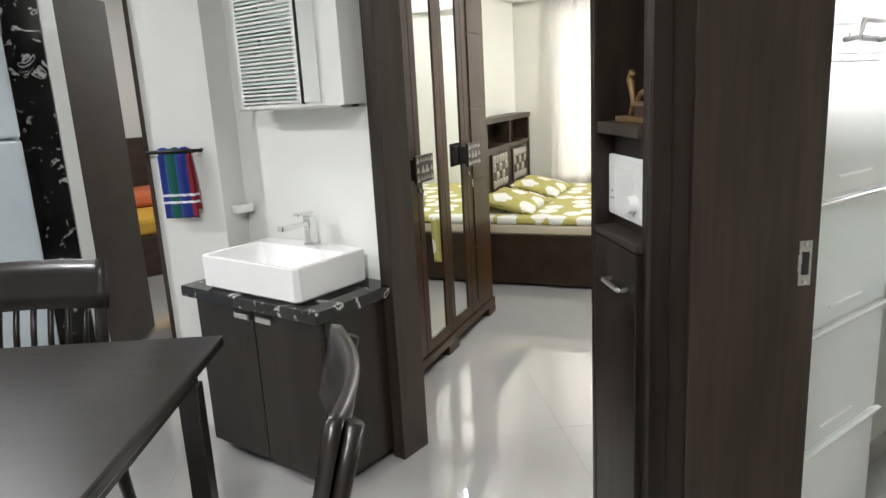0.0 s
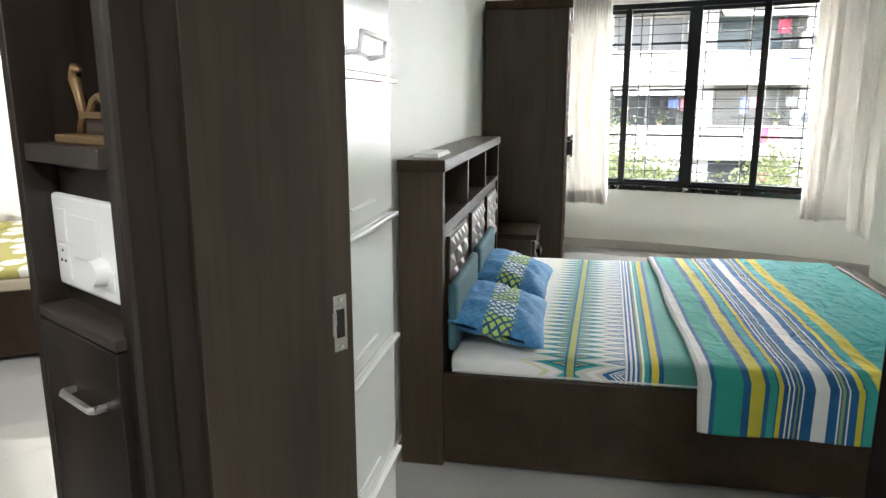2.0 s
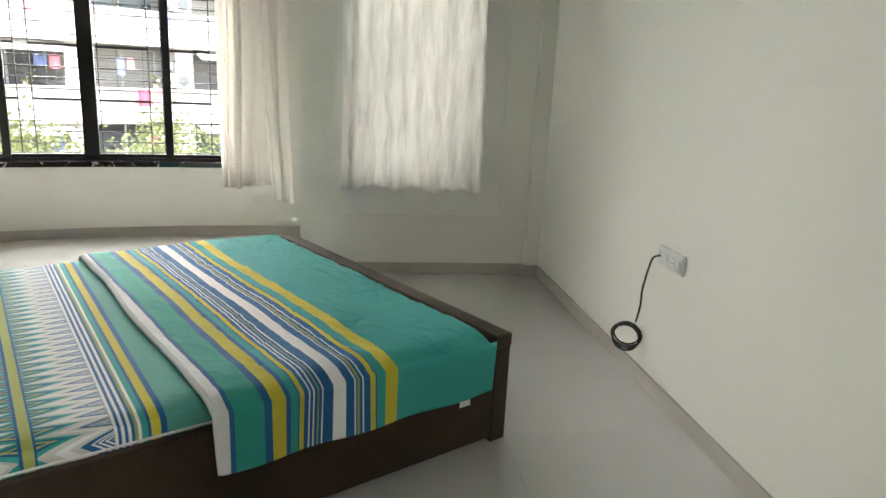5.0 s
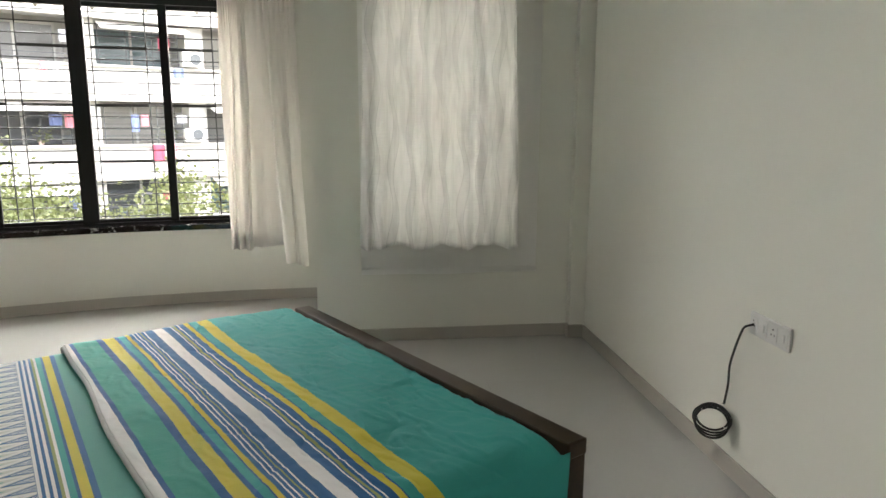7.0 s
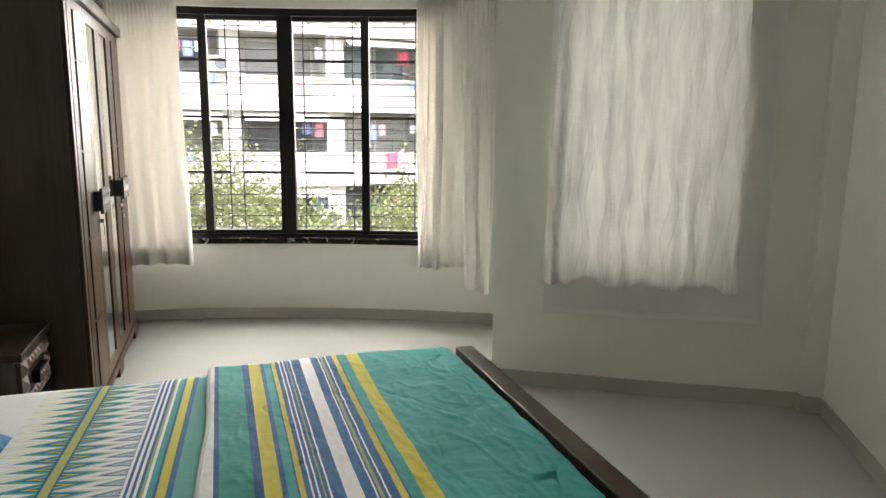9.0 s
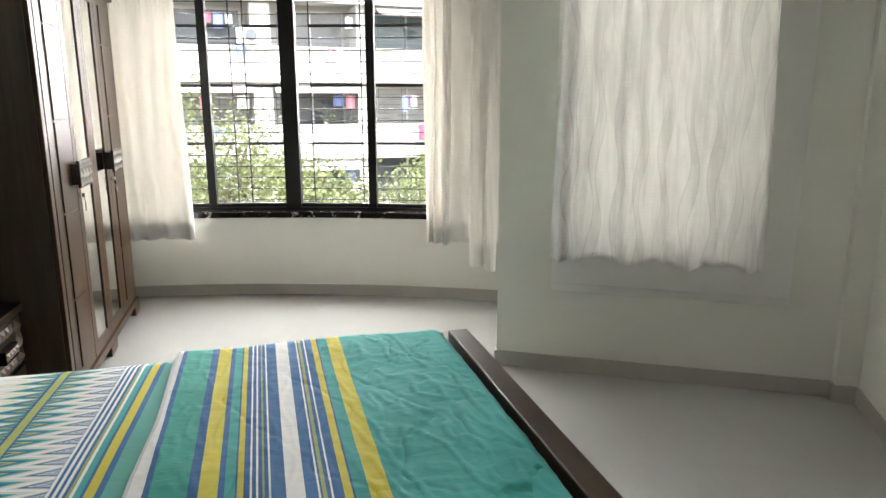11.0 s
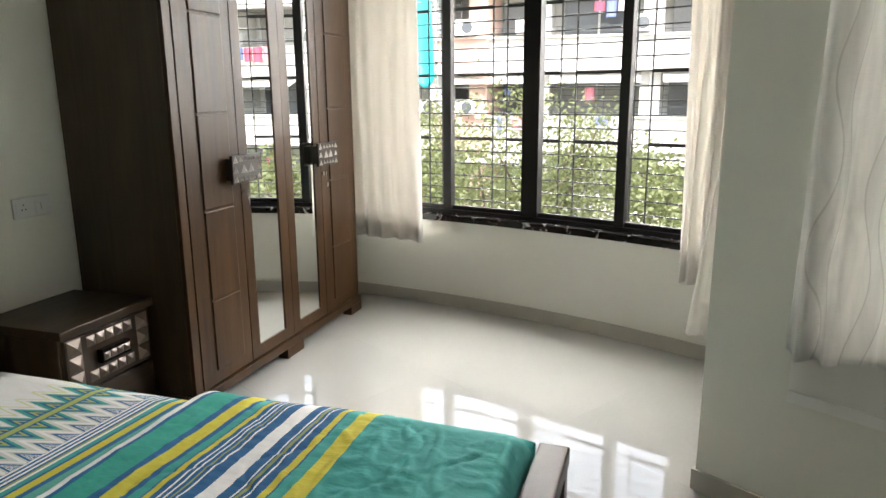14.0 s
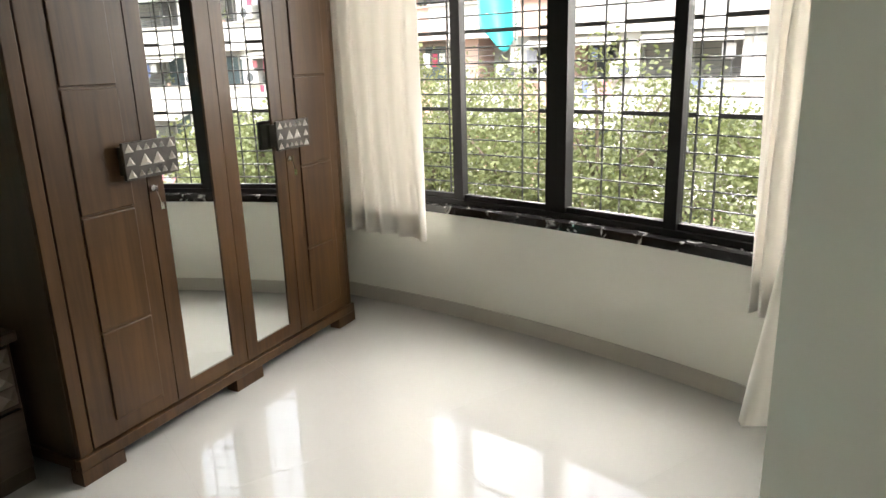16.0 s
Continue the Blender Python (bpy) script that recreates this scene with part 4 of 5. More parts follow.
south = FU @ Matrix.Translation((0, -0.28, 0))
uv = FU.inverted() @ Vector((2.92, -1.95, 0))
socket_plate(south @ Matrix.Translation((uv.x + 0.09, 0, 0.672)), 0.245, 0.088, 4, "white switched socket plate low on the wall")
socket_plate(pose(5.42, 1.13, 0.965, 0, 0, 180), 0.18, 0.085, 2, "white switched socket plate above the nightstand")
cab = thing("cable", south @ Matrix.Translation((uv.x, 0, 0)), "black cable hanging from a socket, coiled at its end", "cable")
pts = [(0.175, 0.018, 0.672), (0.205, 0.04, 0.655), (0.26, 0.03, 0.57), (0.315, 0.02, 0.46), (0.31, 0.02, 0.38), (0.285, 0.05, 0.29)]
smooth_pts = []
for a, b in zip(pts, pts[1:]):
    for k in range(6):
        smooth_pts.append(Vector(a).lerp(Vector(b), k / 6))
for _ in range(3):
    smooth_pts = [smooth_pts[0]] + [(p + q * 2 + r) / 4 for p, q, r in zip(smooth_pts, smooth_pts[1:], smooth_pts[2:])] + [smooth_pts[-1]]
part("lead", tube(bmesh.new(), smooth_pts, 0.0048, 6), black_plastic, cab, smooth=True)
for k in range(4):
    rx, rz, ox = 0.066 + 0.005 * (k % 3), 0.066 - 0.003 * k, 0.004 * (k - 2)
    part("coil", tube(bmesh.new(), [(0.325 + ox + 0.55 * rx * math.cos(a) + 0.006 * k, 0.075 + 0.8 * rx * math.cos(a) - 0.006 * k, 0.215 + 0.004 * k + rz * math.sin(a)) for a in np.linspace(0.9 + k, 7.1 + k, 40)], 0.0048, 6), black_plastic, cab, smooth=True)

# slim white flap cabinet inside the door
sr = thing("flap_cabinet", pose(1.86, 0.935, 0), "tall slim white gloss flap cabinet against the wall", "cabinet")
part("body", boxes(((0.0, 0.008, 0), (0.50, 0.190, 2.14)), bevel=0.002), white_gloss, sr)
for k in range(-1, 6):
    z0, z1 = 0.145 + 0.33 * k, 0.145 + 0.33 * (k + 1)
    z0, z1 = max(z0, 0.01), min(z1, 2.13)
    fl = part("flap", boxes(((0.004, 0.0, z0 + 0.004), (0.496, 0.0075, z1 - 0.004)), bevel=0.003), white_gloss, sr)
    part("grip_lip", boxes(((0.0, -0.016, z1 - 0.014), (0.51, -0.0002, z1 - 0.004)), bevel=0.003), white_gloss, fl)
    if k >= 0:
        part("inlay", boxes(((0.16, -0.004, z0 + 0.045), (0.34, -0.0002, z0 + 0.05))), plastic, fl)
bm = bmesh.new()
tube(bm, [(0.14, 0, 1.50), (0.14, -0.035, 1.505), (0.14, -0.04, 1.54), (0.32, -0.04, 1.54), (0.32, -0.035, 1.505), (0.32, 0, 1.50)], 0.006, 8)
part("pull_handle", bm, plastic, sr, smooth=True)
bm = bmesh.new()
tube(bm, [(0.36 + 0.014 * math.cos(a), -0.012, 1.735 + 0.05 * math.sin(a)) for a in np.linspace(0, 6.28, 25)], 0.005, 6)
single("key_loop", bm, plain("blue_cord", (0.03, 0.07, 0.35), 0.6), "blue cord loop hanging on a white cabinet", "cord", smooth=True, place=pose(1.86, 0.935, 0))

# ---- niche unit beside the bedroom door, in u, v ----
nu_ = thing("niche_unit", FU, "tall dark wood wall unit with open niche, switch panel and cupboard", "wall unit")
part("post", boxes(((0.720, 1.613, 0), (0.773, 1.650, 2.6)), bevel=0.008), niche_wood, nu_)
part("groove_strip", boxes(((0.773, 1.624, 0), (0.815, 1.634, 2.6))), niche_wood, nu_)
part("side_panel", boxes(((0.705, 1.900, 0), (0.918, 1.925, 2.6)), bevel=0.002), niche_wood, nu_)
part("back_panel", boxes(((0.90, 1.651, 0), (0.918, 1.899, 2.6)), ((0.7735, 1.636, 1.10), (0.90, 1.650, 2.6))), niche_wood, nu_)
part("shelf", boxes(((0.712, 1.651, 1.318), (0.90, 1.899, 1.345)), bevel=0.002), laminate, nu_)
part("switch_backing", boxes(((0.756, 1.651, 1.096), (0.772, 1.899, 1.317))), niche_wood, nu_)
part("ledge", boxes(((0.705, 1.636, 1.078), (0.775, 1.899, 1.095)), bevel=0.002), laminate, nu_)
cd = part("cupboard_door", boxes(((0.706, 1.640, 0.06), (0.724, 1.898, 1.074)), bevel=0.002), niche_wood, nu_)
bm = bmesh.new()
tube(bm, [(0.706, 1.69, 0.985), (0.690, 1.69, 0.985), (0.686, 1.696, 0.985), (0.686, 1.785, 0.985), (0.690, 1.791, 0.985), (0.706, 1.791, 0.985)], 0.006, 6)
part("handle", bm, steel, cd, "flat steel bar handle")
part("shelf", boxes(((0.712, 1.651, 1.90), (0.90, 1.899, 1.925))), laminate, nu_)
sp = thing("switch_panel", FU @ Matrix.Translation((0.7555, 1.795, 1.195)) @ Matrix.Rotation(radians(90), 4, "Z"), "large white switch panel with rockers and a fan dial", "switch panel")
part("plate", boxes(((-0.108, 0, -0.073), (0.108, 0.014, 0.073)), bevel=0.006), plastic, sp)
part("blank_module", boxes(((-0.055, 0.0142, -0.02), (0.035, 0.0165, 0.045)), bevel=0.001), plastic, sp)
part("module", boxes(((-0.095, 0.0142, -0.055), (-0.03, 0.0165, -0.026)), bevel=0.001), plastic, sp)
for z in (-0.032, 0.025):
    part("rocker", boxes(((0.052, 0.0142, z - 0.026), (0.088, 0.0170, z + 0.026)), bevel=0.001), plastic, sp)
dial = part("fan_dial", tube(bmesh.new(), [(-0.062, 0.014, -0.028), (-0.062, 0.034, -0.028)], [0.021, 0.018], 20), plastic, sp, smooth=False)
bm = bmesh.new()
for i in (3,):
    for dx, dz in ((0, 0.010), (-0.007, -0.006), (0.007, -0.006)):
        tube(bm, [(-0.055 + 0.042 * i + dx, 0.0172, -0.024 + dz), (-0.055 + 0.042 * i + dx, 0.0182, -0.024 + dz)], 0.0025, 6)
part("pin_holes", bm, dark_void, sp)
fg = thing("carved_ornament", FU @ Matrix.Translation((0.77, 1.765, 1.3452)) @ Matrix.Diagonal((0.8, 0.8, 0.8, 1)), "small gilded carved shrine ornament on a wooden stand", "ornament")
part("stand", boxes(((-0.04, -0.105, 0), (0.04, 0.105, 0.016)), bevel=0.003), brassy, fg)
bm = bmesh.new()
for k in range(4):
    tube(bm, [(0.0, -0.045 + 0.025 * k, 0.016), (0.0, -0.045 + 0.025 * k, 0.045)], 0.005, 8)
box(bm, (-0.02, -0.052, 0.045), (0.02, 0.038, 0.056))
tube(bm, [(0, -0.048, 0.056), (0, -0.03, 0.075), (0, -0.007, 0.082), (0, 0.016, 0.075), (0, 0.034, 0.056)], 0.008, 8)
part("arcade", bm, brassy, fg, smooth=False)
for s in (1, -1):
    bm = bmesh.new()
    tube(bm, [(0, 0.085 * s - 0.005, 0.016), (0, 0.07 * s - 0.005, 0.05), (0, 0.082 * s - 0.005, 0.085), (0, 0.093 * s - 0.005, 0.115), (0, 0.085 * s - 0.005, 0.135), (0, 0.07 * s - 0.005, 0.128)], [0.010, 0.008, 0.009, 0.012, 0.010, 0.006], 8)
    part("finial", bm, brassy, fg, smooth=True)
part("plaque", boxes(((-0.012, -0.04, 0.016), (-0.006, 0.03, 0.044))), doorwood, fg)

# ---- wash basin corner, in its own frame ----
va = thing("vanity_unit", F3, "dark wood vanity cabinet standing under a wash basin", "vanity")
part("cabinet_body", boxes(((1.875, 1.80, 0.04), (2.238, 2.53, 0.685)), bevel=0.003), niche_wood, va)
part("toe_kick", boxes(((1.93, 1.84, 0.0), (2.238, 2.50, 0.04))), dark_void, va)
for a, b, h in ((1.805, 2.163, 2.10), (2.167, 2.525, 2.23)):
    dr = part("door", boxes(((1.855, a, 0.045), (1.874, b, 0.680)), bevel=0.002), niche_wood, va)
    part("handle", boxes(((1.845, h - 0.045, 0.628), (1.8548, h + 0.045, 0.65)), bevel=0.002), steel, dr, "small flat steel handle")
single("marble_countertop", boxes(((1.81, 1.765, 0.686), (2.238, 2.555, 0.73)), bevel=0.004), marble, "black veined marble countertop on the vanity", "countertop", place=F3)
wb = thing("wash_basin", F3, "rectangular white ceramic wash basin on a marble counter", "wash basin")
bm = bmesh.new()
o_, i_ = (1.832, 1.875, 2.195, 2.425), (1.850, 1.893, 2.110, 2.407)


def loop(r, z, bl):
    x0, y0, x1, y1 = r
    return [bm.verts.new((x, y, z)) for x, y in ((x0 + bl, y0), (x1 - bl, y0), (x1, y0 + bl), (x1, y1 - bl), (x1 - bl, y1), (x0 + bl, y1), (x0, y1 - bl), (x0, y0 + bl))]


rings = [loop((1.85, 1.893, 2.18, 2.407), 0.7305, 0.02), loop(o_, 0.745, 0.018), loop(o_, 0.862, 0.015), loop((1.835, 1.878, 2.192, 2.422), 0.866, 0.014), loop(i_, 0.864, 0.014), loop((1.87, 1.913, 2.095, 2.387), 0.775, 0.03), loop((1.95, 2.05, 2.05, 2.25), 0.757, 0.03)]
for p, q in zip(rings, rings[1:]):
    for k in range(8):
        bm.faces.new((p[k], p[(k + 1) % 8], q[(k + 1) % 8], q[k]))
bm.faces.new(rings[0][::-1])
bm.faces.new(rings[-1])
part("bowl", bm, ceramic, wb)
part("drain", tube(bmesh.new(), [(2.0, 2.15, 0.7575), (2.0, 2.15, 0.761)], 0.022, 18), chrome, wb, "chrome drain")
part("overflow_ring", tube(bmesh.new(), [(2.0, 2.15, 0.7612), (2.0, 2.15, 0.7625)], 0.012, 14), dark_void, wb)
tp = thing("tap", F3, "square chrome basin tap", "tap")
part("body", boxes(((2.135, 2.115, 0.8665), (2.170, 2.150, 0.985)), ((2.128, 2.108, 0.8665), (2.177, 2.157, 0.874)), bevel=0.002), chrome, tp)
part("spout", boxes(((2.00, 2.117, 0.945), (2.136, 2.148, 0.965)), bevel=0.003), chrome, tp)
part("lever", boxes(((2.085, 2.117, 0.990), (2.168, 2.148, 1.002)), bevel=0.002), chrome, tp)
mc = thing("mirror_cabinet", F3, "white wall cabinet with mirror door above a wash basin", "mirror cabinet")
part("closed_box", boxes(((2.112, 1.845, 1.41), (2.239, 2.0505, 2.12)), bevel=0.002), white_gloss, mc)
part("back_panel", boxes(((2.228, 2.0507, 1.41), (2.239, 2.415, 2.12))), white_gloss, mc)
part("side_panel", boxes(((2.112, 2.40, 1.41), (2.2278, 2.415, 2.12))), white_gloss, mc)
part("bottom_board", boxes(((2.112, 2.0507, 1.41), (2.2278, 2.3998, 1.422))), white_gloss, mc)
part("top_board", boxes(((2.112, 2.0507, 2.108), (2.2278, 2.3998, 2.12))), white_gloss, mc)
part("mirror_door", boxes(((2.104, 1.955, 1.425), (2.111, 2.045, 2.115))), mirror, mc, "narrow mirror door")
for z in (1.50, 1.70, 1.91):
    part("glass_shelf", boxes(((2.13, 2.052, z), (2.227, 2.399, z + 0.012))), plain("green_tinted_shelf", (0.55, 0.66, 0.60), 0.2) if z < 1.6 else bpy.data.materials["green_tinted_shelf"], mc)
gd = part("shelf_door", boxes(((2.104, 2.054, 1.423), (2.110, 2.075, 2.115)), ((2.104, 2.39, 1.423), (2.110, 2.410, 2.115))), white_gloss, mc, "ribbed door in front of shelves")
for k in range(46):
    part("rib", boxes(((2.1045, 2.0755, 1.427 + 0.015 * k), (2.1095, 2.3895, 1.4345 + 0.015 * k))), bpy.data.materials["green_tinted_shelf"] if k % 2 else plastic, gd)
part("divider", boxes(((2.1, 2.044, 1.42), (2.1115, 2.053, 2.12))), black_metal, mc)
part("bottom_rail", boxes(((2.095, 1.845, 1.40), (2.239, 2.415, 1.41))), steel, mc)
tw = thing("towel_rail", pose(0, 0, 0), "dark metal towel rail fixed to the wall", "towel rail")
pd, pn = (Vector((*Q, 0)) - Vector((*P, 0))).normalized(), None
pn = Vector((-pd.y, pd.x, 0))
if pn.dot(Vector((0.28, 0.17, 0)) - Vector((*P, 0))) < 0:
    pn = -pn
p0 = Vector((*P, 1.255)) + pd * 0.015 + pn * 0.05
part("bar", tube(bmesh.new(), [p0, p0 + pd * 0.235], 0.008, 8), black_metal, tw, smooth=True)
for k in (0.02, 0.215):
    part("bracket", tube(bmesh.new(), [p0 + pd * k, p0 + pd * k - pn * 0.05], 0.007, 8), black_metal, tw)
tk = Mat("striped_towel_cloth", (0.05, 0.1, 0.4), 0.95)
ta = tk.axes()
tk.color(tk.mix(tk.math("MAXIMUM", tk.math("LESS_THAN", tk.math("ABSOLUTE", tk.math("SUBTRACT", ta[2], 1.075)), 0.005), tk.math("LESS_THAN", tk.math("ABSOLUTE", tk.math("SUBTRACT", ta[2], 1.045)), 0.005)),
                tk.ramp(tk.math("DIVIDE", ta[0], 0.152), [(0, (0.014, 0.028, 0.19)), (0.16, (0.03, 0.08, 0.26)), (0.2, (0.006, 0.09, 0.065)), (0.45, (0.03, 0.08, 0.26)), (0.5, (0.014, 0.028, 0.19)), (0.78, (0.20, 0.010, 0.022))], True), (0.70, 0.72, 0.76)))
tk.bump(tk.noise(260.0, 2.0), 0.5, 0.003)
bm = shell(lambda s, t: Vector((0.152 * (0.90 + 0.10 * abs(2 * t - 0.94)) * s + 0.01 * t * math.sin(5 * s), -0.013 + (0.022 if t > 0.5 else 0.0) + 0.004 * math.sin(18 * s + 3 * t), (1.262 + 0.008 - abs(t - 0.47) * 0.55))), 24, 40, 0.006)
tm = Matrix.Translation(Vector((p0.x, p0.y, 0)) + pd * 0.05) @ Matrix(((pd.x, pn.x, 0, 0), (pd.y, pn.y, 0, 0), (0, 0, 1, 0), (0, 0, 0, 1)))
single("towel", bm, tk.m, "blue, green and red striped towel on a rail", "towel", smooth=True, place=tm)
sd = thing("soap_holder", F3, "chrome and white soap holder on the wall", "soap holder")
part("arm", boxes(((2.14, 2.645, 1.005), (2.239, 2.665, 1.02)), bevel=0.002), chrome, sd)
part("dish", boxes(((2.13, 2.555, 0.965), (2.22, 2.665, 1.004)), bevel=0.008), ceramic, sd)

# ---- dining table and chairs ----
TC = Vector((0.89, 2.184, 0))
ang = math.atan2(0.394, -0.553)
TM = Matrix.Translation(TC) @ Matrix.Rotation(ang, 4, "Z")   # x along the far edge, y towards the hall
table = thing("dining_table", TM, "black-stained rectangular dining table", "dining table")
part("tabletop", boxes(((0, 0, 0.715), (0.90, 1.40, 0.75)), bevel=0.008), table_wood, table)
part("apron", boxes(((0.07, 0.07, 0.63), (0.83, 0.09, 0.714)), ((0.07, 1.31, 0.63), (0.83, 1.33, 0.714)), ((0.07, 0.09, 0.63), (0.09, 1.31, 0.714)), ((0.81, 0.09, 0.63), (0.83, 1.31, 0.714))), table_wood, table)
for x in (0.06, 0.78):
    for y in (0.06, 1.28):
        part("leg", boxes(((x, y, 0), (x + 0.06, y + 0.06, 0.63)), bevel=0.004), table_wood, table)


def chair(place):
    """Dining chair facing +y; its back at y = 0."""
    t = thing("dining_chair", place, "black-stained wooden dining chair with a slatted back", "chair", "dining chairs")
    part("seat", boxes(((-0.21, 0.03, 0.43), (0.21, 0.44, 0.46)), bevel=0.01), table_wood, t)
    for s in (-1, 1):
        part("front_leg", boxes(((s * 0.19 - 0.02, 0.39, 0), (s * 0.19 + 0.02, 0.43, 0.43)), bevel=0.003), table_wood, t)
        bm = bmesh.new()
        tube(bm, [(s * 0.195, -0.05, 0.0), (s * 0.195, 0.0, 0.22), (s * 0.195, 0.02, 0.44), (s * 0.195, 0.0, 0.62), (s * 0.195, -0.045, 0.82), (s * 0.195, -0.085, 0.955)], [0.018, 0.022, 0.025, 0.022, 0.02, 0.017], 8)
        part("back_leg", bm, table_wood, t, smooth=True)
    part("crest_rail", shell(lambda a, b: Vector(((a - 0.5) * 0.46, -0.025 - 0.04 * b - 0.035 * math.cos((a - 0.5) * 3.1), 0.815 + 0.155 * b)), 14, 3, 0.022), table_wood, t, smooth=True)
    part("lower_rail", boxes(((-0.18, -0.015, 0.58), (0.18, 0.01, 0.61))), table_wood, t)
    for k in range(6):
        x = -0.14 + 0.056 * k
        part("slat", tube(bmesh.new(), [(x, 0.0, 0.60), (x, -0.03, 0.74), (x, -0.075, 0.885)], 0.010, 6), table_wood, t, smooth=True)
    return t


c1 = chair(TM @ Matrix.Translation((0.63, -0.11, 0)))
copy_thing(c1, TM @ Matrix.Translation((-0.42, 0.86, 0)) @ Matrix.Rotation(radians(-83), 4, "Z"))

# ---- far end of the hall ----
single("flush_door", prism(bmesh.new(), [(0.865, 4.302), (0.895, 4.285), (1.27, 4.90), (1.24, 4.92)], 0.01, 2.08), doorwood, "dark brown flush door standing ajar", "door")
single("marble_column_cladding", boxes(((0.61, 4.04, 0), (0.79, 4.28, HIGH)), bevel=0.003), marble, "black veined marble cladding of a column", "column cladding")
enamel = plain("pale_blue_enamel", (0.50, 0.56, 0.60), 0.25)
fridge = thing("refrigerator", pose(0, 0, 0), "pale grey-blue refrigerator standing by the column", "refrigerator")
part("body", boxes(((-0.30, 3.76, 0.04), (0.595, 4.35, 1.95)), bevel=0.015), enamel, fridge)
part("lower_door", boxes(((-0.30, 3.72, 0.06), (0.597, 3.757, 1.33)), bevel=0.012), enamel, fridge)
part("upper_door", boxes(((-0.30, 3.72, 1.34), (0.597, 3.757, 1.945)), bevel=0.012), enamel, fridge)
part("foot", boxes(((-0.28, 3.80, 0.0), (0.58, 4.30, 0.04))), black_plastic, fridge)
b3 = thing("far_bed", pose(1.55, 6.4, 0), "wooden bed with yellow cover in a far bedroom", "bed", "beds")
part("base", boxes(((-0.2, 0, 0), (1.4, 1.5, 0.36)), bevel=0.01), doorwood, b3)
part("headboard", boxes(((-0.2, 1.5, 0), (1.4, 1.56, 1.15)), bevel=0.01), doorwood, b3)
part("mattress", boxes(((-0.17, 0.02, 0.36), (1.37, 1.49, 0.50)), bevel=0.03), cloth("deep_yellow_cloth", (0.62, 0.36, 0.04)), b3)
single("cushion", soft_slab(1.5, 2.3, 7.2, 7.8, 0.501, 0.66, 0.06), cloth("orange_cloth", (0.60, 0.16, 0.07)), "orange cushion on a far bed", "cushion", smooth=True)

# ---- second bedroom ----
B2 = F2 @ Matrix.Translation((5.05, -0.28, 0))
bed(B2, False, "dark-stained bed frame in the second bedroom")
m2 = thing("mattress", B2, "striped mattress under a yellow flowered sheet", "mattress")
part("ticking", boxes(((0.02, 0.05, 0.385), (1.91, 2.11, 0.455)), bevel=0.015), cloth("striped_ticking", (0.55, 0.48, 0.36)), m2)
part("sheet", boxes(((0.03, 0.06, 0.456), (1.90, 2.10, 0.51)), bevel=0.02), yellow_cloth, m2)
part("hanging_corner", shell(lambda s, t: Vector((-0.012 + 0.008 * math.sin(9 * s), 1.02 + 0.10 * s + 0.02 * t, 0.50 - 0.34 * t)), 8, 12, 0.003), yellow_cloth, m2, smooth=True)
pillow(B2 @ pose(0.48, 1.84, 0.565, 14, 0, 0), 0.62, 0.40, 0.11, yellow_cloth, "yellow flowered pillow lying on a bed", "yellow pillows")
pillow(B2 @ pose(1.28, 1.84, 0.565, 14, 0, 0), 0.62, 0.40, 0.11, yellow_cloth, "yellow flowered pillow lying on a bed", "yellow pillows")
cc, dd, oo = F2 @ Vector((6.99, 0.95, 0)), F2 @ Vector((0, 1, 0)), F2 @ Vector((-1, 0, 0))
curtain("curtain", (cc.x, cc.y), (dd.x, dd.y), (oo.x, oo.y), 1.35, 1.38, 2.22, 0.44, 10, 0.03, curtain_cloth, "white curtain over a bright window in the second bedroom", 31, hem=0.006)

# ---- outside: ground, buildings, trees ----
gk2 = Mat("dusty_ground", (0.16, 0.14, 0.11), 0.9)
gk2.color(gk2.mix(gk2.noise(0.4, 5.0), (0.10, 0.10, 0.07), (0.22, 0.19, 0.15)))
ground = bmesh.new()
prism(ground, [(-900, -900), (900, -900), (900, 900), (-900, 900)], -8.2, -8.0)
structure("ground", ground, gk2.m, "bare dusty ground between the buildings")
facade = paint("weathered_white_facade", (0.62, 0.61, 0.58), 0.8, 0.10)
pinkwall = paint("faded_pink_facade", (0.70, 0.50, 0.42), 0.8, 0.10)
# balcony recess shade is put into this grey; the roofs share it
shaded_grey = paint("grey_shaded_plaster", (0.50, 0.49, 0.47), 0.85, 0.12)
dkglass = plain("dark_window_glass", (0.10, 0.11, 0.12), 0.15)
PANES = [dkglass, plain("pale_curtained_glass", (0.34, 0.33, 0.30), 0.2), plain("bluish_window_glass", (0.16, 0.22, 0.24), 0.12), plain("grey_window_glass", (0.20, 0.20, 0.20), 0.15)]
frame_paint = plain("window_frame_paint", (0.55, 0.54, 0.52), 0.5)
acwhite = plain("air_conditioner_casing", (0.70, 0.69, 0.66), 0.5)
LAUNDRY = [plain("laundry_" + n, c, 0.9) for n, c in (("white", (0.75, 0.75, 0.75)), ("red", (0.45, 0.08, 0.13)), ("blue", (0.16, 0.20, 0.38)), ("grey", (0.35, 0.36, 0.40)), ("pink", (0.65, 0.25, 0.3)))]
lk = Mat("leaf", (0.07, 0.11, 0.03), 0.5)
ri = lk.node("ShaderNodeNewGeometry")
lk.color(lk.ramp(ri.outputs["Random Per Island"], [(0.0, (0.055, 0.068, 0.032)), (0.5, (0.13, 0.16, 0.065)), (1.0, (0.29, 0.32, 0.16))]))
ltr = lk.node("ShaderNodeBsdfTranslucent")
ltr.inputs[0].default_value = (0.28, 0.31, 0.12, 1)
lmx = lk.node("ShaderNodeMixShader")
lmx.inputs[0].default_value = 0.4
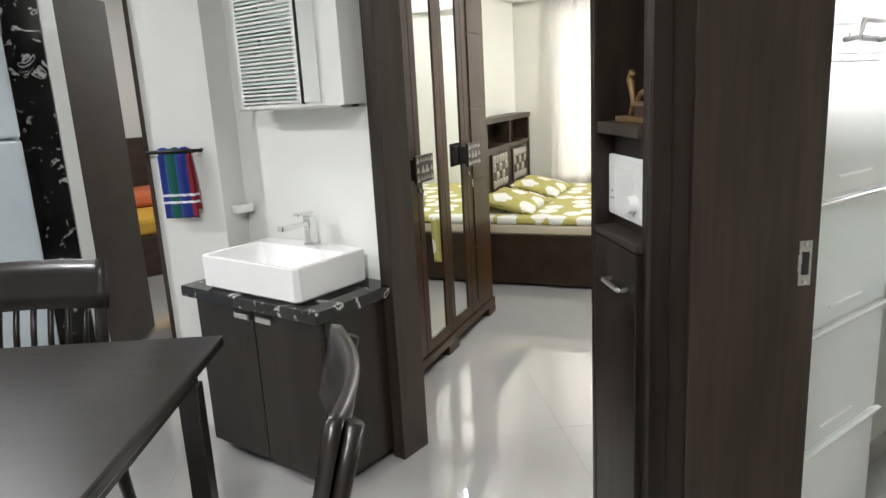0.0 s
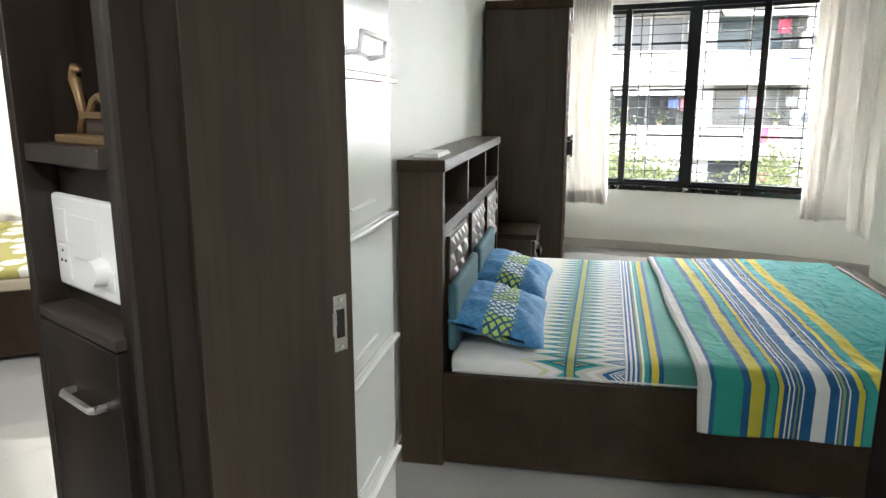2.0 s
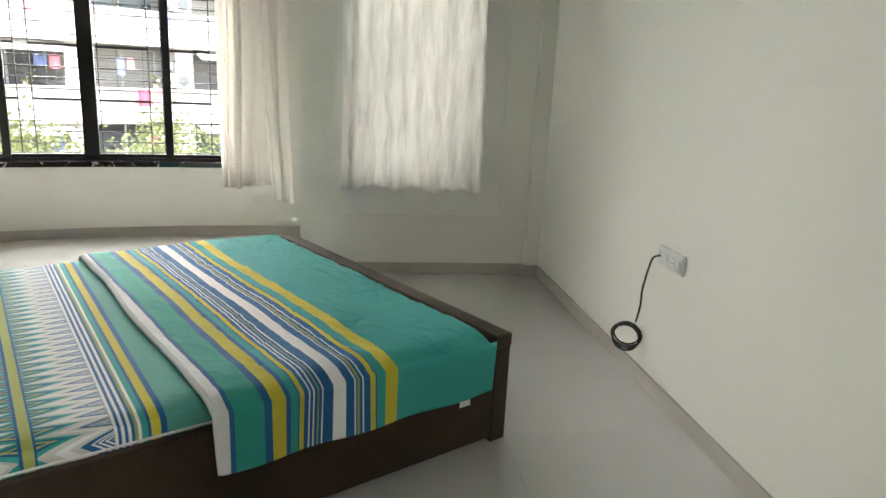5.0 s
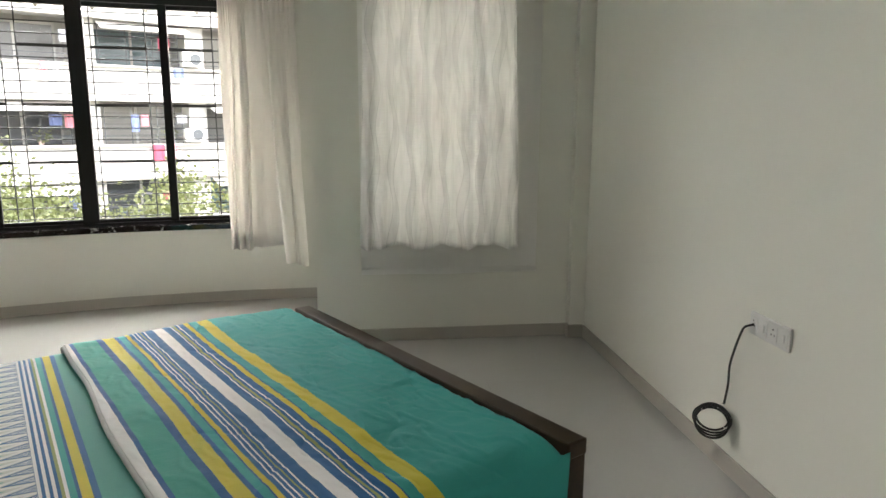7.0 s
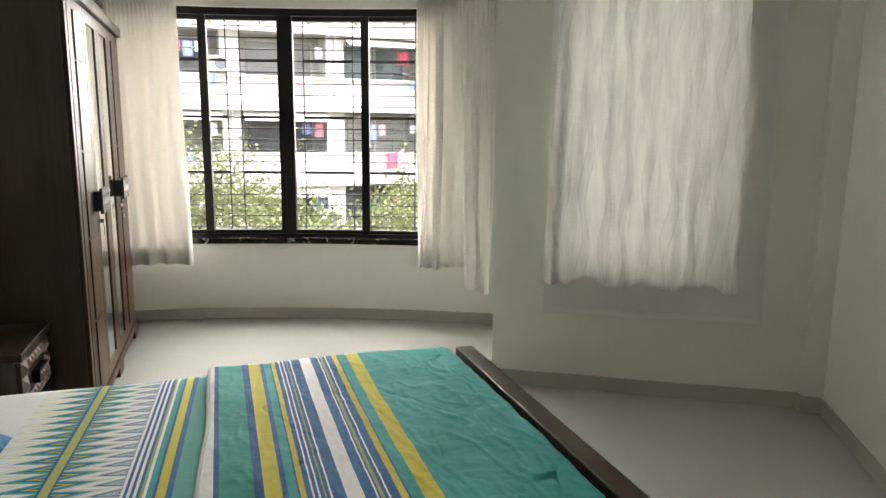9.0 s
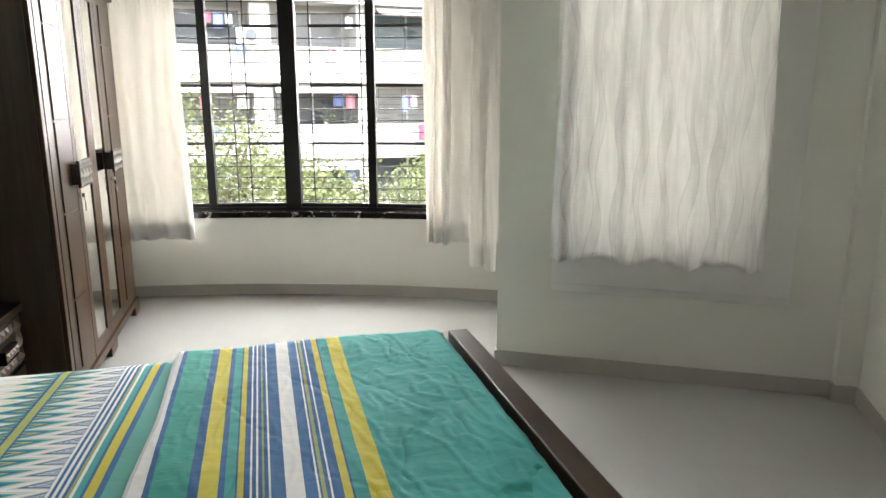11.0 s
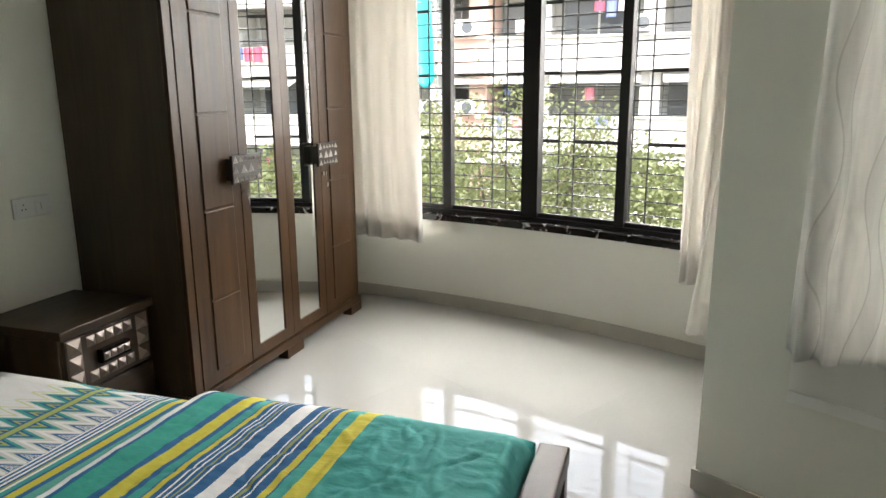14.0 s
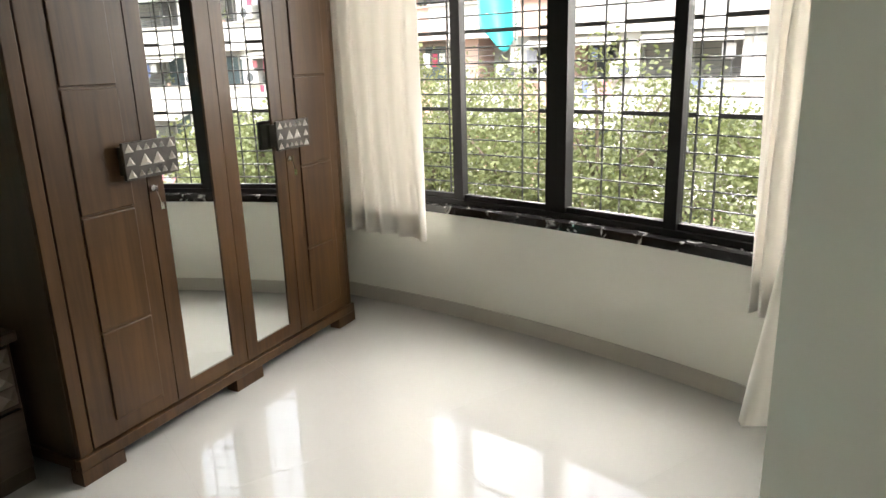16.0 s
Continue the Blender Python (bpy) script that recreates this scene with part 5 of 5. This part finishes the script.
lk.link(lk.b.outputs[0], lmx.inputs[1])
lk.link(ltr.outputs[0], lmx.inputs[2])
lk.link(lmx.outputs[0], lk.t.nodes["Material Output"].inputs[0])
leaf_mat = lk.m
rnd = random.Random(11)


def building(x, y0, bays, pitch, wall_mat, label, low, storeys, turn=0.0):
    m = Matrix.Translation((x, y0, 0)) @ Matrix.Rotation(radians(turn), 4, "Z")
    t = thing("apartment_building", m, label, "building", "apartment buildings")
    n = bays * pitch
    top = low + storeys * 2.85
    # recess wall in the grey that has its shade painted in
    part("rear_wall", boxes(((1.6, 0, -8.0), (9.0, n, top))), shaded_grey, t)
    for s in range(storeys):
        z = low + s * 2.85
        part("parapet", boxes(((0.0, 0, z - 0.30), (0.16, n, z + 0.85)), ((0.16, 0, z - 0.25), (1.62, n, z - 0.02))), wall_mat, t)
        part("ledge", boxes(((-0.12, 0, z + 0.85), (0.20, n, z + 0.92)), ((-0.35, 0, z - 0.37), (0.02, n, z - 0.30))), wall_mat, t)
        for b in range(bays):
            y = b * pitch
            part("pier", boxes(((0.02, y, z + 0.92), (1.6, y + 0.7, z + 2.48))), wall_mat, t)
            wd = part("window", boxes(((1.50, y + 1.0, z + 0.9), (1.6, y + pitch - 0.35, z + 2.40))), rnd.choice(PANES), t)
            part("frame", boxes(((1.44, y + 1.0 + (pitch - 1.35) * 0.5 - 0.04, z + 0.93), (1.5, y + 1.0 + (pitch - 1.35) * 0.5 + 0.04, z + 2.40)), ((1.44, y + 1.0, z + 2.30), (1.5, y + pitch - 0.35, z + 2.40)),
                                ((1.44, y + 0.96, z + 0.93), (1.5, y + 1.04, z + 2.40))), frame_paint, wd)
            if rnd.random() < 0.5:
                part("awning", shell(lambda a, c, y=y, z=z: Vector((0.1 - 0.9 * c, y + 0.7 + a * (pitch - 0.75), z + 2.46 - 0.35 * c)), 2, 2, 0.03), wall_mat, t)
            if rnd.random() < 0.45:
                bm = bmesh.new()
                for k in range(6):
                    box(bm, (-0.005, y + 1.0, z + 1.05 + 0.2 * k), (0.015, y + pitch - 0.1, z + 1.07 + 0.2 * k))
                for k in range(4):
                    yy = y + 1.0 + (pitch - 1.1) * k / 3
                    box(bm, (-0.005, yy - 0.012, z + 0.92), (0.015, yy + 0.012, z + 2.3))
                part("balcony_grille", bm, dkglass, t)
            if rnd.random() < 0.3:
                part("hung_curtain", shell(lambda a, c, y=y, z=z: Vector((1.40 + 0.04 * math.sin(22 * a), y + 1.05 + a * 0.9, z + 2.3 - 1.35 * c)), 14, 2, 0.01), PANES[1], t)
            if rnd.random() < 0.4:
                part("drain_pipe", tube(bmesh.new(), [(-0.05, y + 0.35, z - 0.3), (-0.05, y + 0.35, z + 2.5)], 0.055, 6), frame_paint, t)
            if rnd.random() < 0.35:
                pot = thing("potted_plant", m @ Matrix.Translation((0.08, y + rnd.uniform(1.0, pitch - 0.6), z + 0.92)), "small leafy potted plant on a balcony parapet", "plant", "balcony plants")
                part("pot", tube(bmesh.new(), [(0, 0, 0), (0, 0, 0.16)], [0.07, 0.10], 10), pinkwall, pot)
                bm = bmesh.new()
                for k in range(60):
                    p = Vector((rnd.gauss(0, 0.12), rnd.gauss(0, 0.2), 0.32 + rnd.gauss(0, 0.14)))
                    q = [p + Vector((rnd.uniform(-0.09, 0.09), rnd.uniform(-0.09, 0.09), rnd.uniform(-0.09, 0.09))) for _ in range(3)]
                    bm.faces.new([bm.verts.new(v) for v in q])
                part("leaves", bm, leaf_mat, pot)
            bm = bmesh.new()
            for k in range(2):
                box(bm, (-0.02, y + 0.7, z + 1.05 + 0.16 * k), (0.0, y + pitch, z + 1.07 + 0.16 * k))
            part("railing", bm, dkglass, t)
            if rnd.random() < 0.6:
                ac = thing("air_conditioner", m @ Matrix.Translation((-0.30, y + rnd.uniform(0.1, 0.5), z + 0.98)), "white split air conditioner unit on a facade", "air conditioner", "air conditioners")
                part("casing", boxes(((0, 0, 0), (0.30, 0.78, 0.55)), bevel=0.02), acwhite, ac)
                part("fan_grille", tube(bmesh.new(), [(-0.002, 0.28, 0.275), (-0.02, 0.28, 0.275)], 0.21, 18), dkglass, ac)
            if rnd.random() < 0.75:
                ln = thing("laundry_line", m @ Matrix.Translation((-0.25, y + 0.9, z + 0.9)), "washing hung out to dry on a balcony line", "laundry", "laundry lines")
                yy = 0.0
                for k in range(rnd.randint(2, 5)):
                    w, h = rnd.uniform(0.2, 0.45), rnd.uniform(0.3, 0.65)
                    up = rnd.choice((0.0, 1.1))
                    part("garment", shell(lambda a, c, w=w, h=h, yy=yy, up=up: Vector((0.03 * math.sin(7 * a), yy + a * w, up - c * h)), 4, 3, 0.01), rnd.choice(LAUNDRY), ln)
                    yy += w + 0.08
    part("roof", boxes(((-0.3, -0.2, top), (9.2, n + 0.2, top + 0.25))), shaded_grey, t)
    return t


building(31.0, -36.0, 12, 3.9, facade, "white apartment building with balconies across the yard", -6.03, 5, 3.0)
building(28.5, 5.2, 8, 3.7, pinkwall, "faded pink apartment building behind the trees", -6.03, 5, -6.0)
single("tarpaulin", shell(lambda a, c: Vector((24.6 - 0.6 * c + 0.2 * math.sin(4 * a), 6.0 + 1.0 * a - 0.3 * c, 4.2 - 2.3 * c + 0.3 * math.sin(5 * a + 3 * c))), 16, 16, 0.02), plain("turquoise_tarpaulin", (0.03, 0.42, 0.44), 0.5), "turquoise tarpaulin hung over a scaffold", "tarpaulin", smooth=True)
bm = bmesh.new()
for y in (5.9, 8.2):
    tube(bm, [(24.8, y, -8.0), (24.8, y, 4.4)], 0.05, 6)
tube(bm, [(24.8, 5.8, 4.25), (24.8, 8.3, 4.25)], 0.05, 6)
single("scaffold_pole", bm, steel, "steel scaffold poles carrying a tarpaulin", "scaffold")

bark = wood("bark", (0.06, 0.045, 0.03), (0.16, 0.13, 0.10), 0.9, (6, 6, 2), 0)


def tree(x, y, top, wide, leaves, size, seed):
    r = random.Random(seed)
    base = -8.0
    t = thing("tree", pose(x, y, base), "leafy green tree in the yard outside", "tree", "trees")
    h = top - base
    bm = bmesh.new()
    trunk = [Vector((0.15 * math.sin(k), 0.12 * math.cos(k * 1.3), h * 0.62 * k / 6)) for k in range(7)]
    tube(bm, trunk, [0.24 - 0.022 * k for k in range(7)], 9)
    tips = []
    for k in range(16):
        a, s = k * 2.4 + r.uniform(-0.4, 0.4), trunk[3 + k % 4]
        rad = wide * r.uniform(0.45, 1.0) * 0.5
        e = Vector((rad * math.cos(a), rad * math.sin(a), h * r.uniform(0.60, 0.98)))
        mid = s.lerp(e, 0.5) + Vector((r.uniform(-0.3, 0.3), r.uniform(-0.3, 0.3), 0.25))
        tube(bm, [s, mid, e], [0.085, 0.05, 0.015], 6)
        tips += [e, mid, mid.lerp(e, 0.5)]
        for _ in range(3):
            f = mid.lerp(e, r.uniform(0.1, 0.9)) + Vector((r.uniform(-0.9, 0.9), r.uniform(-0.9, 0.9), r.uniform(-0.3, 0.6)))
            tube(bm, [mid.lerp(e, 0.4), f], [0.03, 0.008], 5)
            tips.append(f)
    part("trunk", bm, bark, t, smooth=True)
    vs, fs = [], []
    for _ in range(leaves):
        c = r.choice(tips)
        p = c + Vector((r.gauss(0, 0.34), r.gauss(0, 0.34), r.gauss(-0.05, 0.26)))
        d = Vector((r.gauss(0, 1), r.gauss(0, 1), r.gauss(0, 0.6))).normalized()
        n = d.orthogonal().normalized()
        n.rotate(Matrix.Rotation(r.uniform(0, 6.28), 3, d))
        l, w = size * r.uniform(0.7, 1.4), size * r.uniform(0.28, 0.45)
        i = len(vs)
        vs += [p, p + d * l * 0.5 + n * w, p + d * l, p + d * l * 0.5 - n * w]
        fs.append((i, i + 1, i + 2, i + 3))
    me = bpy.data.meshes.new("crown")
    me.from_pydata([tuple(v) for v in vs], [], fs)
    me.materials.append(leaf_mat)
    crown = new("crown", me)
    crown.parent = t
    return t


TREES = ((15.6, 1.3, 1.55, 5.2, 36000, 0.078, 1), (17.5, 5.6, 1.4, 5.0, 28000, 0.085, 2), (18.5, -2.6, 0.15, 4.6, 18000, 0.115, 3), (20.0, -6.5, 0.0, 5.2, 14000, 0.14, 4),
         (19.0, -10.5, 0.2, 5.0, 10000, 0.15, 5), (20.5, 9.6, 2.2, 5.5, 11000, 0.145, 6), (14.2, -0.6, -0.3, 3.6, 20000, 0.07, 7), (24.0, -15.0, -0.6, 6.0, 7000, 0.18, 8), (21.5, 14.5, 3.0, 6.0, 7000, 0.18, 9))
for a in TREES:
    tree(*a)

# ---- floor tiles, each a piece of its own ----
tile_mesh = None
S = 0.80
k = 0
for i in range(-5, 10):
    for j in range(-4, 10):
        c = FU @ Vector(((i + 0.5) * S + 0.1, (j + 0.5) * S - 0.28, 0))
        inside = -3.6 < c.x < 7.6 and -3.6 < c.y < 7.8 and (c.x - CX) ** 2 + (c.y - CY) ** 2 < 7.3 ** 2
        past_wall = (j < 0 and i >= 1) or (i >= 6 and j <= 1) or (c.x - CX) ** 2 + (c.y - CY) ** 2 > 6.62 ** 2 and c.y < 1.2
        if not inside or past_wall or (c.x > 1.8 and c.y < -3.2):
            continue
        if tile_mesh is None:
            ob = part("tile", boxes(((-S / 2 + 0.0003, -S / 2 + 0.0003, -0.0015), (S / 2 - 0.0003, S / 2 - 0.0003, 0.0))), floor_tile, floor)
            tile_mesh = ob.data
        else:
            ob = new("tile", tile_mesh)
            ob.parent = floor
        ob.matrix_basis = Matrix.Translation(c) @ FU
